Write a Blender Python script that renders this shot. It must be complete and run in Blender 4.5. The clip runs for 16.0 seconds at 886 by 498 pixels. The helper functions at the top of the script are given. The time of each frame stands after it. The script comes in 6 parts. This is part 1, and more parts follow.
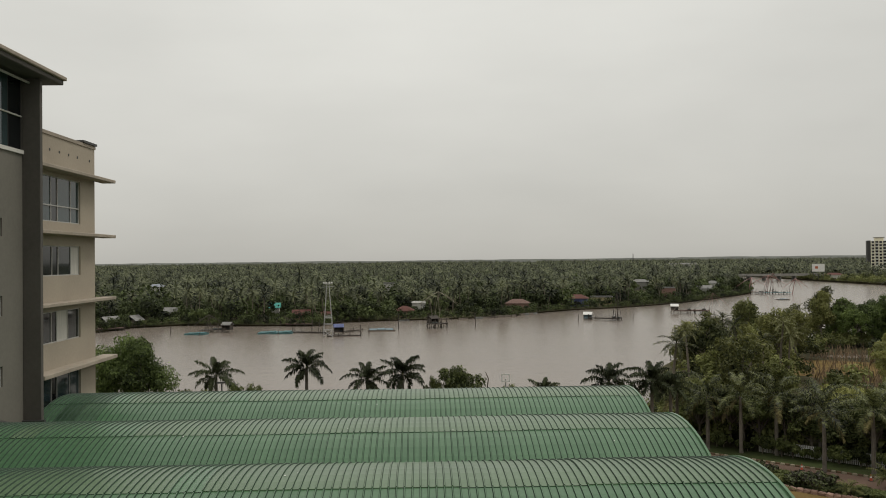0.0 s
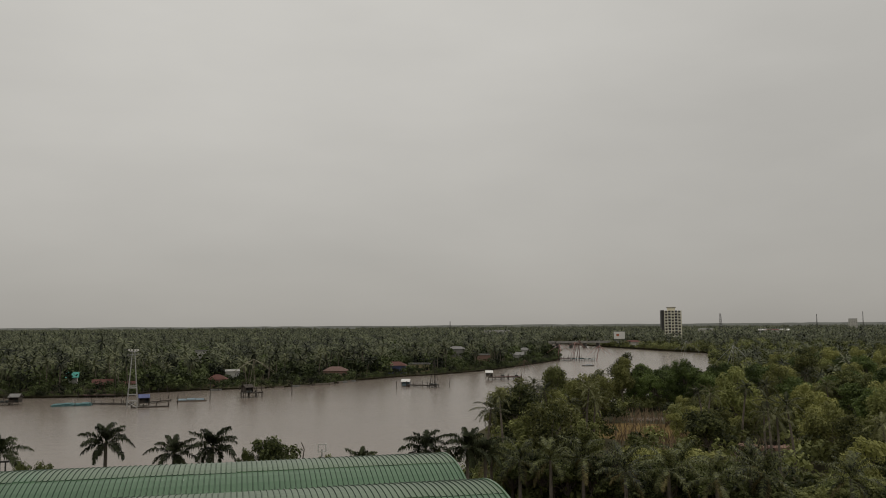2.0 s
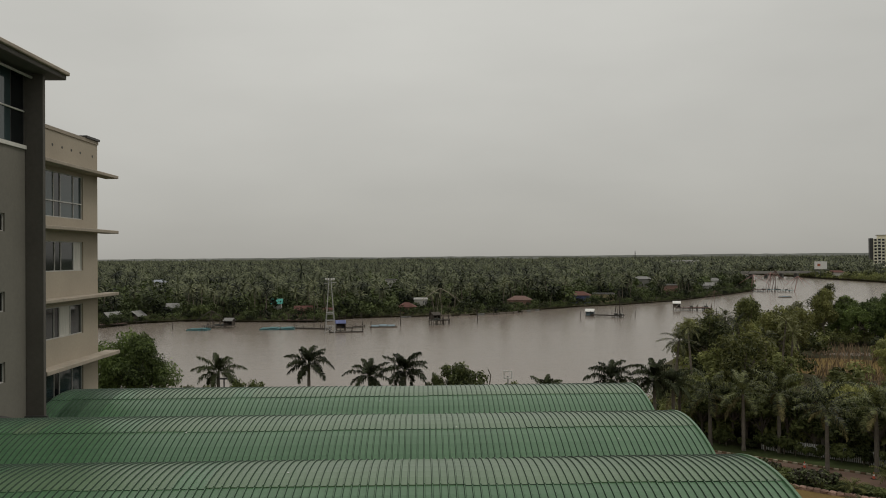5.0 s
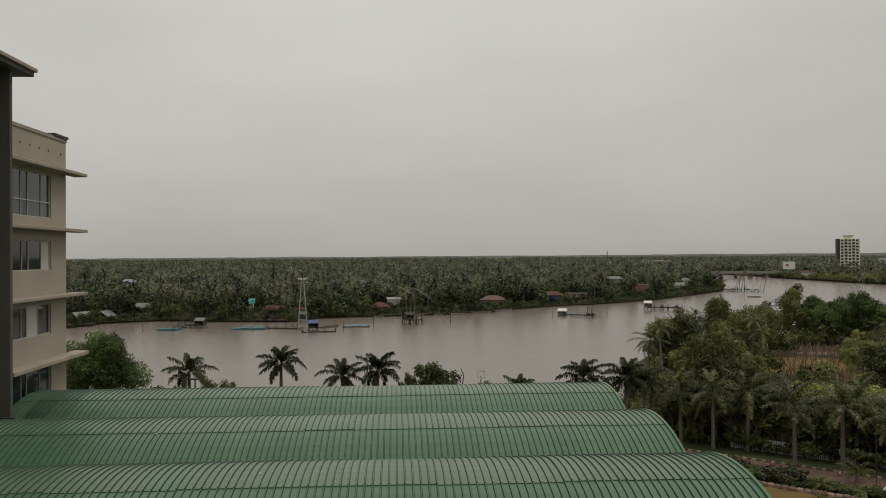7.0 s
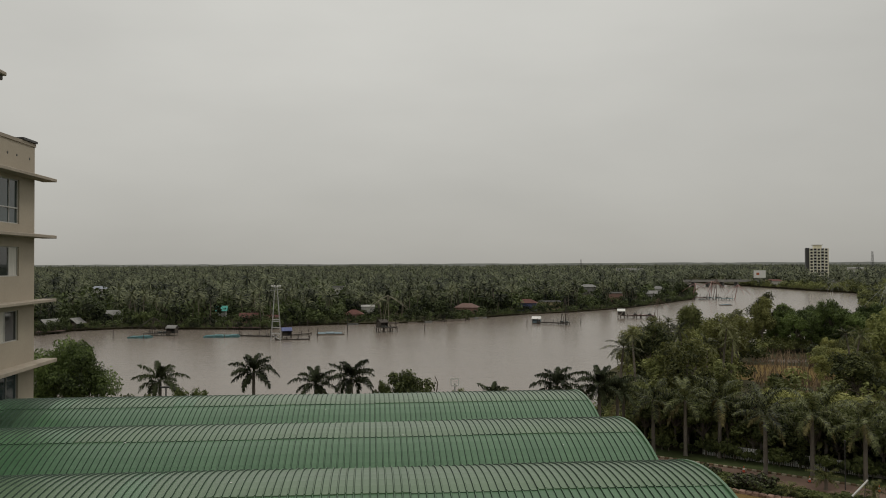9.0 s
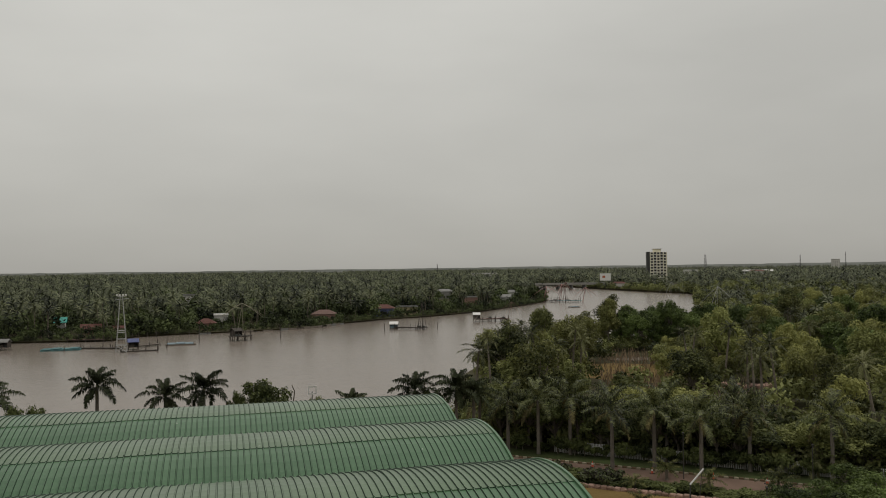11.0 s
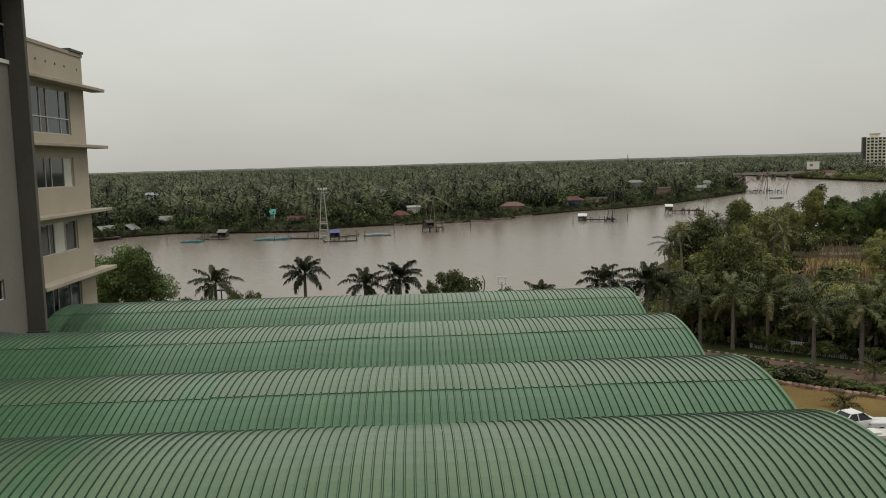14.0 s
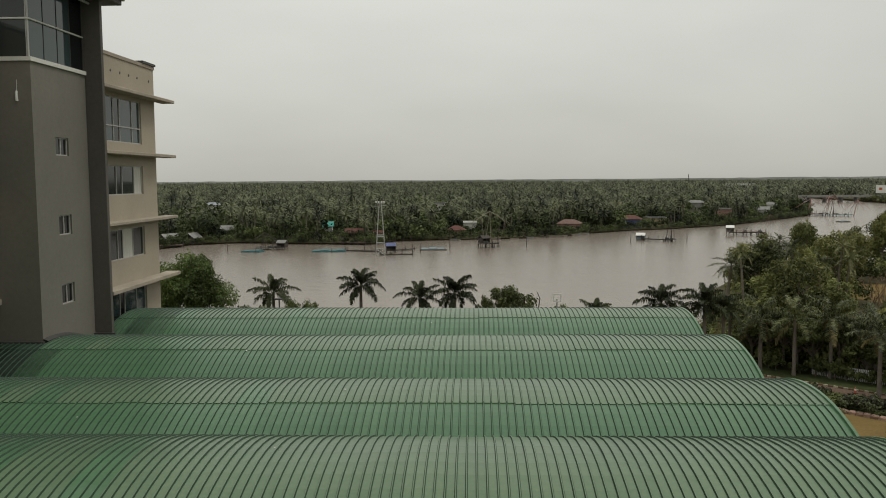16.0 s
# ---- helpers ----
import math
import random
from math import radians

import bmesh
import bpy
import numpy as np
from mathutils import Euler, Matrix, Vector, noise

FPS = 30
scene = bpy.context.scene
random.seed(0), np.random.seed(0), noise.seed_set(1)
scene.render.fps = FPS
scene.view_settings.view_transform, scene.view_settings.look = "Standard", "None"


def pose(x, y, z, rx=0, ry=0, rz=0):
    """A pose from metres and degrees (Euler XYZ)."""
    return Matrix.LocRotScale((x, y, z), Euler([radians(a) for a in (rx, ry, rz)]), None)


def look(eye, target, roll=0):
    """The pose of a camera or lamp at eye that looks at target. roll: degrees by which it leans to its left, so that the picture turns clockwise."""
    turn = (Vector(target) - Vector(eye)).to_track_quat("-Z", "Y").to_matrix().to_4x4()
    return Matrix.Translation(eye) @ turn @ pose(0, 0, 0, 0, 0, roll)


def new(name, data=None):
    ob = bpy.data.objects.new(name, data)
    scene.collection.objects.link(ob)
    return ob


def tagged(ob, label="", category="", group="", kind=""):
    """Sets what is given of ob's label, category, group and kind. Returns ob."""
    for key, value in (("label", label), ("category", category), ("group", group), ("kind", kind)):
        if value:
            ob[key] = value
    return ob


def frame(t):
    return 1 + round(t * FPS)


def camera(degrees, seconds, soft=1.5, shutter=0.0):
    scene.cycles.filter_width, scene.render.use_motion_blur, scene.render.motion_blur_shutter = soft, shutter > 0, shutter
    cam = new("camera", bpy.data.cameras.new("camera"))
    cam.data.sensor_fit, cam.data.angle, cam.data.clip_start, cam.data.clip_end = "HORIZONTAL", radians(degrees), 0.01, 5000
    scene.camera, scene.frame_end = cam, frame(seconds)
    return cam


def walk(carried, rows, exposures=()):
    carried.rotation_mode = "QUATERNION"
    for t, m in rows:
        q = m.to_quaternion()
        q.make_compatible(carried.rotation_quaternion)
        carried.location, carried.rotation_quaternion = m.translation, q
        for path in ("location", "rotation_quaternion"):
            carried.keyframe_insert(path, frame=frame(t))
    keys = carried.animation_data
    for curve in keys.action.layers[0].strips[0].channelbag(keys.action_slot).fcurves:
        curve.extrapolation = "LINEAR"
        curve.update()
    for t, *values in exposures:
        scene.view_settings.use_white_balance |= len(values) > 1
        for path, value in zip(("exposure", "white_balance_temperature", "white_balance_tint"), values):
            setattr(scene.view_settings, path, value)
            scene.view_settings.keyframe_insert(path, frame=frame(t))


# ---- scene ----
cam = camera(55.81, 16.0, soft=1.0)
ROWS = [
    (0.0, 0.069, -0.106, 21.987, 90.720, 0.609, -1.547),
    (0.5, 0.079, -0.095, 21.995, 91.387, 0.897, -3.845),
    (1.0, 0.043, -0.128, 22.003, 93.136, 2.083, -6.732),
    (1.5, 0.103, 0.003, 21.978, 94.602, 1.413, -11.558),
    (2.0, 0.086, -0.024, 21.979, 95.186, 0.343, -13.864),
    (2.5, 0.065, -0.080, 22.004, 94.095, 1.003, -10.971),
    (3.0, 0.061, -0.014, 21.993, 93.100, 1.578, -6.138),
    (3.5, 0.005, 0.012, 22.003, 92.281, 1.054, -2.334),
    (4.0, -0.010, 0.028, 21.992, 91.357, 0.542, -1.048),
    (4.2, -0.005, 0.030, 21.990, 90.830, 0.480, -0.990),
    (6.3, 0.000, 0.000, 22.000, 90.353, 0.358, -2.746),
    (6.5, 0.023, 0.041, 21.974, 90.343, 0.350, -2.889),
    (7.0, -0.000, 0.000, 22.000, 90.447, 0.357, -3.246),
    (7.5, 0.012, 0.049, 21.981, 90.552, 0.385, -3.599),
    (8.0, 0.021, 0.054, 21.980, 90.631, 0.359, -3.919),
    (8.5, 0.001, 0.043, 21.981, 90.732, 0.331, -4.284),
    (9.0, 0.014, 0.068, 21.987, 90.966, 0.160, -4.986),
    (9.5, 0.003, 0.055, 21.993, 91.288, -0.378, -7.333),
    (10.0, 0.021, 0.050, 21.989, 91.260, -0.262, -9.930),
    (10.2, 0.029, 0.062, 21.983, 91.247, -0.143, -10.628),
    (11.2, -0.030, 0.070, 22.020, 91.220, 0.780, -15.100),
    (12.3, -0.084, 0.067, 22.058, 89.126, 2.089, -13.607),
    (12.5, -0.064, 0.003, 22.080, 88.338, 2.343, -11.926),
    (13.0, -0.035, 0.039, 22.048, 86.069, 2.224, -7.169),
    (13.5, -0.022, -0.008, 22.075, 84.954, 2.056, -3.798),
    (14.0, -0.044, -0.096, 22.100, 84.120, 1.517, -1.958),
    (14.5, -0.090, -0.151, 22.047, 85.208, -1.108, 2.416),
    (15.0, -0.105, -0.266, 22.032, 86.668, -2.263, 5.098),
    (15.5, -0.081, -0.252, 22.050, 85.946, -0.452, 2.993),
    (16.0, -0.088, -0.314, 22.058, 85.241, 0.397, 1.955),
]
EXPOSURES = [(0.0, 0.25, 6520, 10.9), (0.5, 0.0, 6526, 11.2), (1.0, -0.12, 6565, 11.8), (1.5, -0.14, 6598, 12.7), (2.0, -0.2, 6598, 12.9), (2.5, -0.27, 6598, 13.0), (3.0, -0.27, 6565, 11.8), (4.0, -0.17, 6520, 10.9), (7.0, -0.04, 6520, 10.9), (10.0, -0.06, 6532, 11.2), (12.5, -0.08, 6520, 10.9), (13.0, 0.05, 6500, 10.0), (13.5, 0.22, 6487, 8.8), (14.0, 0.28, 6487, 8.7), (14.5, 0.36, 6487, 8.6), (15.0, 0.29, 6487, 8.4), (16.0, 0.26, 6487, 8.2)]
walk(cam, [(r[0], pose(*r[1:])) for r in ROWS], EXPOSURES)

# ---- world and sun: a bright overcast sky ----
world = bpy.data.worlds.new("world")
scene.world = world
world.use_nodes = True
wn, wl = world.node_tree.nodes, world.node_tree.links
wn.clear()
w_out = wn.new("ShaderNodeOutputWorld")
w_sky = wn.new("ShaderNodeTexSky")
w_sky.sky_type, w_sky.sun_disc = "NISHITA", False
w_sky.sun_elevation, w_sky.sun_rotation = radians(58), radians(35)
w_grey = wn.new("ShaderNodeHueSaturation")
w_grey.inputs["Saturation"].default_value = 0.12
w_bg = wn.new("ShaderNodeBackground")
w_bg.inputs["Strength"].default_value = 0.05
w_cloud = wn.new("ShaderNodeBackground")
w_add = wn.new("ShaderNodeAddShader")
w_co = wn.new("ShaderNodeTexCoord")
w_sep = wn.new("ShaderNodeSeparateXYZ")
w_map = wn.new("ShaderNodeMapping")
w_map.inputs["Scale"].default_value = (1.0, 1.0, 3.0)
w_noise = wn.new("ShaderNodeTexNoise")
w_noise.inputs["Scale"].default_value = 2.2
w_noise.inputs["Detail"].default_value = 5
w_ramp = wn.new("ShaderNodeValToRGB")
w_ramp.color_ramp.elements[0].position, w_ramp.color_ramp.elements[0].color = 0.0, (0.328, 0.324, 0.298, 1)
w_ramp.color_ramp.elements[1].position, w_ramp.color_ramp.elements[1].color = 0.42, (0.52, 0.52, 0.484, 1)
w_mixc = wn.new("ShaderNodeMix")
w_mixc.data_type, w_mixc.blend_type = "RGBA", "MULTIPLY"
w_mixc.inputs["Factor"].default_value = 1.0
w_nr = wn.new("ShaderNodeMapRange")
w_nr.inputs["From Min"].default_value, w_nr.inputs["From Max"].default_value = 0.3, 0.7
w_nr.inputs["To Min"].default_value, w_nr.inputs["To Max"].default_value = 0.93, 1.07
wl.new(w_co.outputs["Generated"], w_sep.inputs[0])
wl.new(w_co.outputs["Generated"], w_map.inputs["Vector"])
wl.new(w_map.outputs[0], w_noise.inputs["Vector"])
wl.new(w_noise.outputs[0], w_nr.inputs["Value"])
wl.new(w_sep.outputs["Z"], w_ramp.inputs[0])
wl.new(w_ramp.outputs[0], w_mixc.inputs[6])
w_east = wn.new("ShaderNodeMapRange")
w_east.inputs["From Min"].default_value, w_east.inputs["From Max"].default_value = 0.0, 0.55
w_east.inputs["To Min"].default_value, w_east.inputs["To Max"].default_value = 1.02, 0.89
w_thick = wn.new("ShaderNodeMath")
w_thick.operation = "MULTIPLY"
wl.new(w_sep.outputs["X"], w_east.inputs["Value"])
wl.new(w_nr.outputs[0], w_thick.inputs[0])
wl.new(w_east.outputs[0], w_thick.inputs[1])
wl.new(w_thick.outputs[0], w_mixc.inputs[7])
wl.new(w_mixc.outputs[2], w_cloud.inputs["Color"])
wl.new(w_sky.outputs[0], w_grey.inputs["Color"])
w_dim = wn.new("ShaderNodeMix")
w_dim.data_type, w_dim.blend_type = "RGBA", "MULTIPLY"
w_dim.inputs["Factor"].default_value = 1.0
wl.new(w_grey.outputs[0], w_dim.inputs[6])
wl.new(w_mixc.outputs[2], w_dim.inputs[7])
wl.new(w_dim.outputs[2], w_bg.inputs["Color"])
wl.new(w_bg.outputs[0], w_add.inputs[0])
wl.new(w_cloud.outputs[0], w_add.inputs[1])
wl.new(w_add.outputs[0], w_out.inputs[0])

sun_data = bpy.data.lights.new("sun", "SUN")
sun_data.energy, sun_data.angle, sun_data.color = 0.9, radians(16), (1.0, 0.965, 0.9)
sun = new("sun", sun_data)
sun.matrix_world = look((60, 40, 120), (0, 45, 0))


# ---- materials ----
def material(name, base, rough=0.7, metal=0.0, spread=0.18, scale=1.5, fine=14.0, bump=0.15, island=0.0, rand=0.0, spec=0.5, translucent=0.0, second=None, stretch=None, tint=0.0):
    m = bpy.data.materials.new(name)
    m.use_nodes = True
    n, l = m.node_tree.nodes, m.node_tree.links
    n.clear()
    out = n.new("ShaderNodeOutputMaterial")
    b = n.new("ShaderNodeBsdfPrincipled")
    b.inputs["Roughness"].default_value, b.inputs["Metallic"].default_value = rough, metal
    b.inputs["Specular IOR Level"].default_value = spec
    co = n.new("ShaderNodeTexCoord")
    src = co.outputs["Object"]
    if stretch:
        mp = n.new("ShaderNodeMapping")
        mp.inputs["Scale"].default_value = stretch
        l.new(src, mp.inputs["Vector"])
        src = mp.outputs[0]
    big, small = n.new("ShaderNodeTexNoise"), n.new("ShaderNodeTexNoise")
    big.inputs["Scale"].default_value, big.inputs["Detail"].default_value = scale, 4
    small.inputs["Scale"].default_value, small.inputs["Detail"].default_value = fine, 3
    l.new(src, big.inputs["Vector"])
    l.new(src, small.inputs["Vector"])
    mix = n.new("ShaderNodeMath")
    mix.operation = "MULTIPLY_ADD"
    mix.inputs[1].default_value = 0.65
    sm = n.new("ShaderNodeMath")
    sm.operation = "MULTIPLY"
    sm.inputs[1].default_value = 0.35
    l.new(small.outputs[0], sm.inputs[0])
    l.new(big.outputs[0], mix.inputs[0])
    l.new(sm.outputs[0], mix.inputs[2])
    value = mix.outputs[0]
    for kind, amount in (("island", island), ("rand", rand), ("tint", tint)):
        if amount:
            g = n.new({"island": "ShaderNodeNewGeometry", "rand": "ShaderNodeObjectInfo", "tint": "ShaderNodeAttribute"}[kind])
            if kind == "tint":
                g.attribute_name = "tint"
            a = n.new("ShaderNodeMath")
            a.operation = "MULTIPLY_ADD"
            a.inputs[1].default_value = amount
            o = n.new("ShaderNodeMath")
            o.operation = "SUBTRACT"
            o.inputs[1].default_value = amount / 2
            l.new(g.outputs[{"island": "Random Per Island", "rand": "Random", "tint": "Fac"}[kind]], a.inputs[0])
            l.new(value, a.inputs[2])
            l.new(a.outputs[0], o.inputs[0])
            value = o.outputs[0]
    ramp = n.new("ShaderNodeValToRGB")
    lo = [max(0.0, c * (1 - spread * 2)) for c in base]
    hi = [min(1.0, c * (1 + spread * 2)) for c in (second or base)]
    ramp.color_ramp.elements[0].position, ramp.color_ramp.elements[0].color = 0.2, (*lo, 1)
    ramp.color_ramp.elements[1].position, ramp.color_ramp.elements[1].color = 0.8, (*hi, 1)
    l.new(value, ramp.inputs[0])
    l.new(ramp.outputs[0], b.inputs["Base Color"])
    if bump:
        bp = n.new("ShaderNodeBump")
        bp.inputs["Strength"].default_value, bp.inputs["Distance"].default_value = bump, 0.03
        l.new(small.outputs[0], bp.inputs["Height"])
        l.new(bp.outputs[0], b.inputs["Normal"])
    if translucent:
        tr = n.new("ShaderNodeBsdfTranslucent")
        ms = n.new("ShaderNodeMixShader")
        ms.inputs[0].default_value = translucent
        l.new(ramp.outputs[0], tr.inputs["Color"])
        l.new(b.outputs[0], ms.inputs[1])
        l.new(tr.outputs[0], ms.inputs[2])
        l.new(ms.outputs[0], out.inputs[0])
    else:
        l.new(b.outputs[0], out.inputs[0])
    return m


def glass_material(name, tint, rough=0.03):
    m = bpy.data.materials.new(name)
    m.use_nodes = True
    b = m.node_tree.nodes["Principled BSDF"]
    b.inputs["Base Color"].default_value = (*tint, 1)
    b.inputs["Roughness"].default_value = rough
    b.inputs["Specular IOR Level"].default_value = 0.5
    b.inputs["IOR"].default_value = 1.5
    return m


def water_material():
    m = bpy.data.materials.new("river_water")
    m.use_nodes = True
    n, l = m.node_tree.nodes, m.node_tree.links
    b = n["Principled BSDF"]
    b.inputs["Roughness"].default_value = 0.19
    b.inputs["Specular IOR Level"].default_value = 0.19
    b.inputs["IOR"].default_value = 1.33
    co = n.new("ShaderNodeTexCoord")
    big = n.new("ShaderNodeTexNoise")
    big.inputs["Scale"].default_value, big.inputs["Detail"].default_value = 0.012, 3
    ramp = n.new("ShaderNodeValToRGB")
    ramp.color_ramp.elements[0].position, ramp.color_ramp.elements[0].color = 0.3, (0.205, 0.172, 0.146, 1)
    ramp.color_ramp.elements[1].position, ramp.color_ramp.elements[1].color = 0.7, (0.232, 0.194, 0.164, 1)
    wave, ripple = n.new("ShaderNodeTexNoise"), n.new("ShaderNodeTexNoise")
    wave.inputs["Scale"].default_value, wave.inputs["Detail"].default_value = 0.35, 4
    ripple.inputs["Scale"].default_value, ripple.inputs["Detail"].default_value = 2.2, 3
    add = n.new("ShaderNodeMath")
    add.operation = "ADD"
    bp = n.new("ShaderNodeBump")
    bp.inputs["Strength"].default_value, bp.inputs["Distance"].default_value = 0.24, 0.12
    l.new(co.outputs["Object"], big.inputs["Vector"])
    l.new(co.outputs["Object"], wave.inputs["Vector"])
    l.new(co.outputs["Object"], ripple.inputs["Vector"])
    l.new(big.outputs[0], ramp.inputs[0])
    l.new(ramp.outputs[0], b.inputs["Base Color"])
    l.new(wave.outputs[0], add.inputs[0])
    l.new(ripple.outputs[0], add.inputs[1])
    l.new(add.outputs[0], bp.inputs["Height"])
    l.new(bp.outputs[0], b.inputs["Normal"])
    return m


WATER = water_material()
ROOF_GREEN = material("green_painted_sheet", (0.060, 0.148, 0.070), rough=0.29, spread=0.12, scale=0.5, fine=9, bump=0.03, rand=0.10, spec=0.45, second=(0.090, 0.178, 0.092))
ROOF_DUSTY = material("dusty_green_sheet", (0.076, 0.152, 0.075), rough=0.32, spread=0.12, scale=0.3, fine=8, bump=0.03, rand=0.10, spec=0.45, second=(0.120, 0.178, 0.102))
# dark green painting shade on rib flanks and lap lips; also colours the gutter
RIB_SHADE_GREEN = material("seam_shade_green", (0.022, 0.052, 0.028), rough=0.6, spread=0.15)
TAUPE = material("taupe_render", (0.166, 0.155, 0.129), rough=0.85, spread=0.12, scale=0.3, fine=6, bump=0.14)
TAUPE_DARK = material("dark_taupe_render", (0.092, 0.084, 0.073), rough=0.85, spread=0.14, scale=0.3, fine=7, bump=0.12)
# two darkened sheet greens: the hotel's shade and reflection put into the colour
ROOF_SHADE_DEEP = material("deep_shade_green_sheet", (0.012, 0.021, 0.016), rough=0.8, spread=0.4, scale=0.6, fine=6, bump=0.05, rand=0.3, spec=0.15, second=(0.022, 0.036, 0.025))
ROOF_SHADE_HALF = material("half_shade_green_sheet", (0.034, 0.080, 0.044), rough=0.4, spread=0.3, scale=0.5, fine=7, bump=0.03, rand=0.3, spec=0.4, second=(0.058, 0.112, 0.062))
BEIGE = material("beige_render", (0.365, 0.315, 0.245), rough=0.85, spread=0.08, scale=0.4, fine=8, bump=0.12)
SLAB = material("weathered_slab_edge", (0.34, 0.29, 0.23), rough=0.85, spread=0.16, scale=0.9, fine=8, bump=0.2)
CREAM = material("cream_trim", (0.62, 0.60, 0.55), rough=0.7, spread=0.08)
FRAME_GREY = material("grey_window_frame", (0.42, 0.41, 0.38), rough=0.5, spread=0.08, bump=0.0)
GLASS = glass_material("window_glass", (0.025, 0.03, 0.03))
GLASS_BLUE = glass_material("blue_grey_glass", (0.034, 0.054, 0.057), 0.04)
GLASS_DARK = glass_material("shaded_glass", (0.008, 0.01, 0.011), 0.08)
CURTAIN = material("pale_curtain", (0.55, 0.53, 0.48), rough=0.9, spread=0.15, scale=3, stretch=(6, 6, 0.3))
SOIL = material("soil_and_undergrowth", spec=0.12, base=(0.036, 0.040, 0.019), rough=0.95, spread=0.4, scale=0.05, fine=0.8, bump=0.4, second=(0.060, 0.054, 0.028))
LAWN = material("dry_lawn", spec=0.12, base=(0.19, 0.115, 0.042), rough=0.95, spread=0.25, scale=0.25, fine=5, bump=0.4, second=(0.175, 0.125, 0.048))
VERGE = material("patchy_verge", spec=0.12, base=(0.075, 0.066, 0.034), rough=0.95, spread=0.35, scale=0.3, fine=5, bump=0.5, second=(0.058, 0.078, 0.028))
ROAD = material("reddish_paved_road", spec=0.12, base=(0.20, 0.135, 0.104), rough=0.9, spread=0.16, scale=0.4, fine=8, bump=0.2)
ASPHALT = material("worn_car_park", spec=0.12, base=(0.165, 0.132, 0.102), rough=0.9, spread=0.2, scale=0.4, fine=9, bump=0.2)
STONE_PINK = material("pale_pink_stone", (0.30, 0.19, 0.145), rough=0.85, spread=0.2, rand=0.4)
STONE_WHITE = material("whitewashed_stone", (0.33, 0.28, 0.2), rough=0.85, spread=0.2, rand=0.3)
STONE_DARK = material("dark_kerb_stone", (0.14, 0.09, 0.05), rough=0.85, spread=0.2, rand=0.3)
BARK = material("coconut_bark", (0.16, 0.135, 0.105), rough=0.9, spread=0.25, scale=2, fine=18, bump=0.5, rand=0.2)
BARK_GREY = material("royal_palm_bark", (0.16, 0.14, 0.115), rough=0.9, spread=0.2, scale=2, fine=15, bump=0.4, rand=0.2)
FROND = material("palm_frond", (0.048, 0.064, 0.019), rough=0.7, spread=0.34, scale=0.3, fine=3, bump=0.0, island=0.6, rand=0.4, spec=0.2, translucent=0.2, second=(0.115, 0.118, 0.042))
FROND_MID = material("hanging_palm_frond", (0.020, 0.031, 0.012), rough=0.5, spread=0.3, scale=0.4, fine=3, bump=0.0, island=0.8, rand=0.3, spec=0.3, translucent=0.15, second=(0.108, 0.118, 0.044))
FROND_DARK = material("dark_palm_frond", (0.013, 0.020, 0.009), rough=0.7, spread=0.3, scale=0.4, fine=3, bump=0.0, island=0.3, rand=0.3, spec=0.15, translucent=0.08, second=(0.042, 0.050, 0.022))
FROND_FAR = material("coconut_frond", (0.026, 0.038, 0.020), rough=0.6, spread=0.3, scale=0.05, fine=0.4, bump=0.0, island=0.5, tint=0.5, spec=0.3, translucent=0.12, second=(0.112, 0.122, 0.068))
FROND_BANK = material("bank_palm_frond", (0.032, 0.044, 0.018), rough=0.6, spread=0.3, scale=0.3, fine=3, bump=0.0, island=0.4, rand=0.6, spec=0.25, translucent=0.15, second=(0.140, 0.142, 0.062))
FROND_EDGE = material("shore_palm_frond", (0.024, 0.036, 0.017), rough=0.6, spread=0.3, scale=0.3, fine=3, bump=0.0, island=0.5, rand=0.5, spec=0.3, translucent=0.12, second=(0.108, 0.116, 0.060))
LEAF = material("broad_leaf", (0.084, 0.100, 0.030), rough=0.65, spread=0.3, scale=0.22, fine=2, bump=0.0, island=0.25, rand=0.6, spec=0.25, translucent=0.32, second=(0.225, 0.226, 0.076))
LEAF_MID = material("mid_green_leaf", (0.076, 0.098, 0.030), rough=0.65, spread=0.32, scale=0.22, fine=2, bump=0.0, island=0.25, rand=0.5, spec=0.25, translucent=0.32, second=(0.200, 0.212, 0.072))
LEAF_BANK = material("river_tree_leaf", (0.040, 0.066, 0.018), rough=0.6, spread=0.32, scale=0.3, fine=2, bump=0.0, island=0.25, rand=0.3, spec=0.25, translucent=0.28, second=(0.122, 0.164, 0.046))
LEAF_SHORE = material("shore_leaf", (0.050, 0.068, 0.024), rough=0.65, spread=0.3, scale=0.08, fine=0.5, bump=0.0, island=0.15, tint=0.6, spec=0.22, translucent=0.25, second=(0.165, 0.176, 0.062))
LEAF_DARK = material("dark_broad_leaf", (0.050, 0.070, 0.024), rough=0.65, spread=0.3, scale=0.25, fine=2, bump=0.0, island=0.3, rand=0.4, spec=0.22, translucent=0.25, second=(0.118, 0.136, 0.046))
LEAF_FAR = material("far_broad_leaf", (0.017, 0.027, 0.011), rough=0.7, spread=0.35, scale=0.06, fine=0.4, bump=0.0, island=0.15, tint=0.55, spec=0.25, translucent=0.12, second=(0.070, 0.088, 0.032))
WOOD_GREY = material("weathered_wood", (0.16, 0.135, 0.11), rough=0.9, spread=0.25, scale=2, fine=12, bump=0.4)
WOOD_DARK = material("wet_dark_wood", (0.055, 0.045, 0.036), rough=0.8, spread=0.25, scale=2, fine=12, bump=0.4)
WHITE = material("white_paint", (0.74, 0.73, 0.70), rough=0.5, spread=0.06)
CAR_WHITE = material("white_car_paint", (0.80, 0.80, 0.79), rough=0.25, spread=0.02, bump=0.0)
RUBBER = material("black_rubber", (0.02, 0.02, 0.02), rough=0.8, spread=0.1)
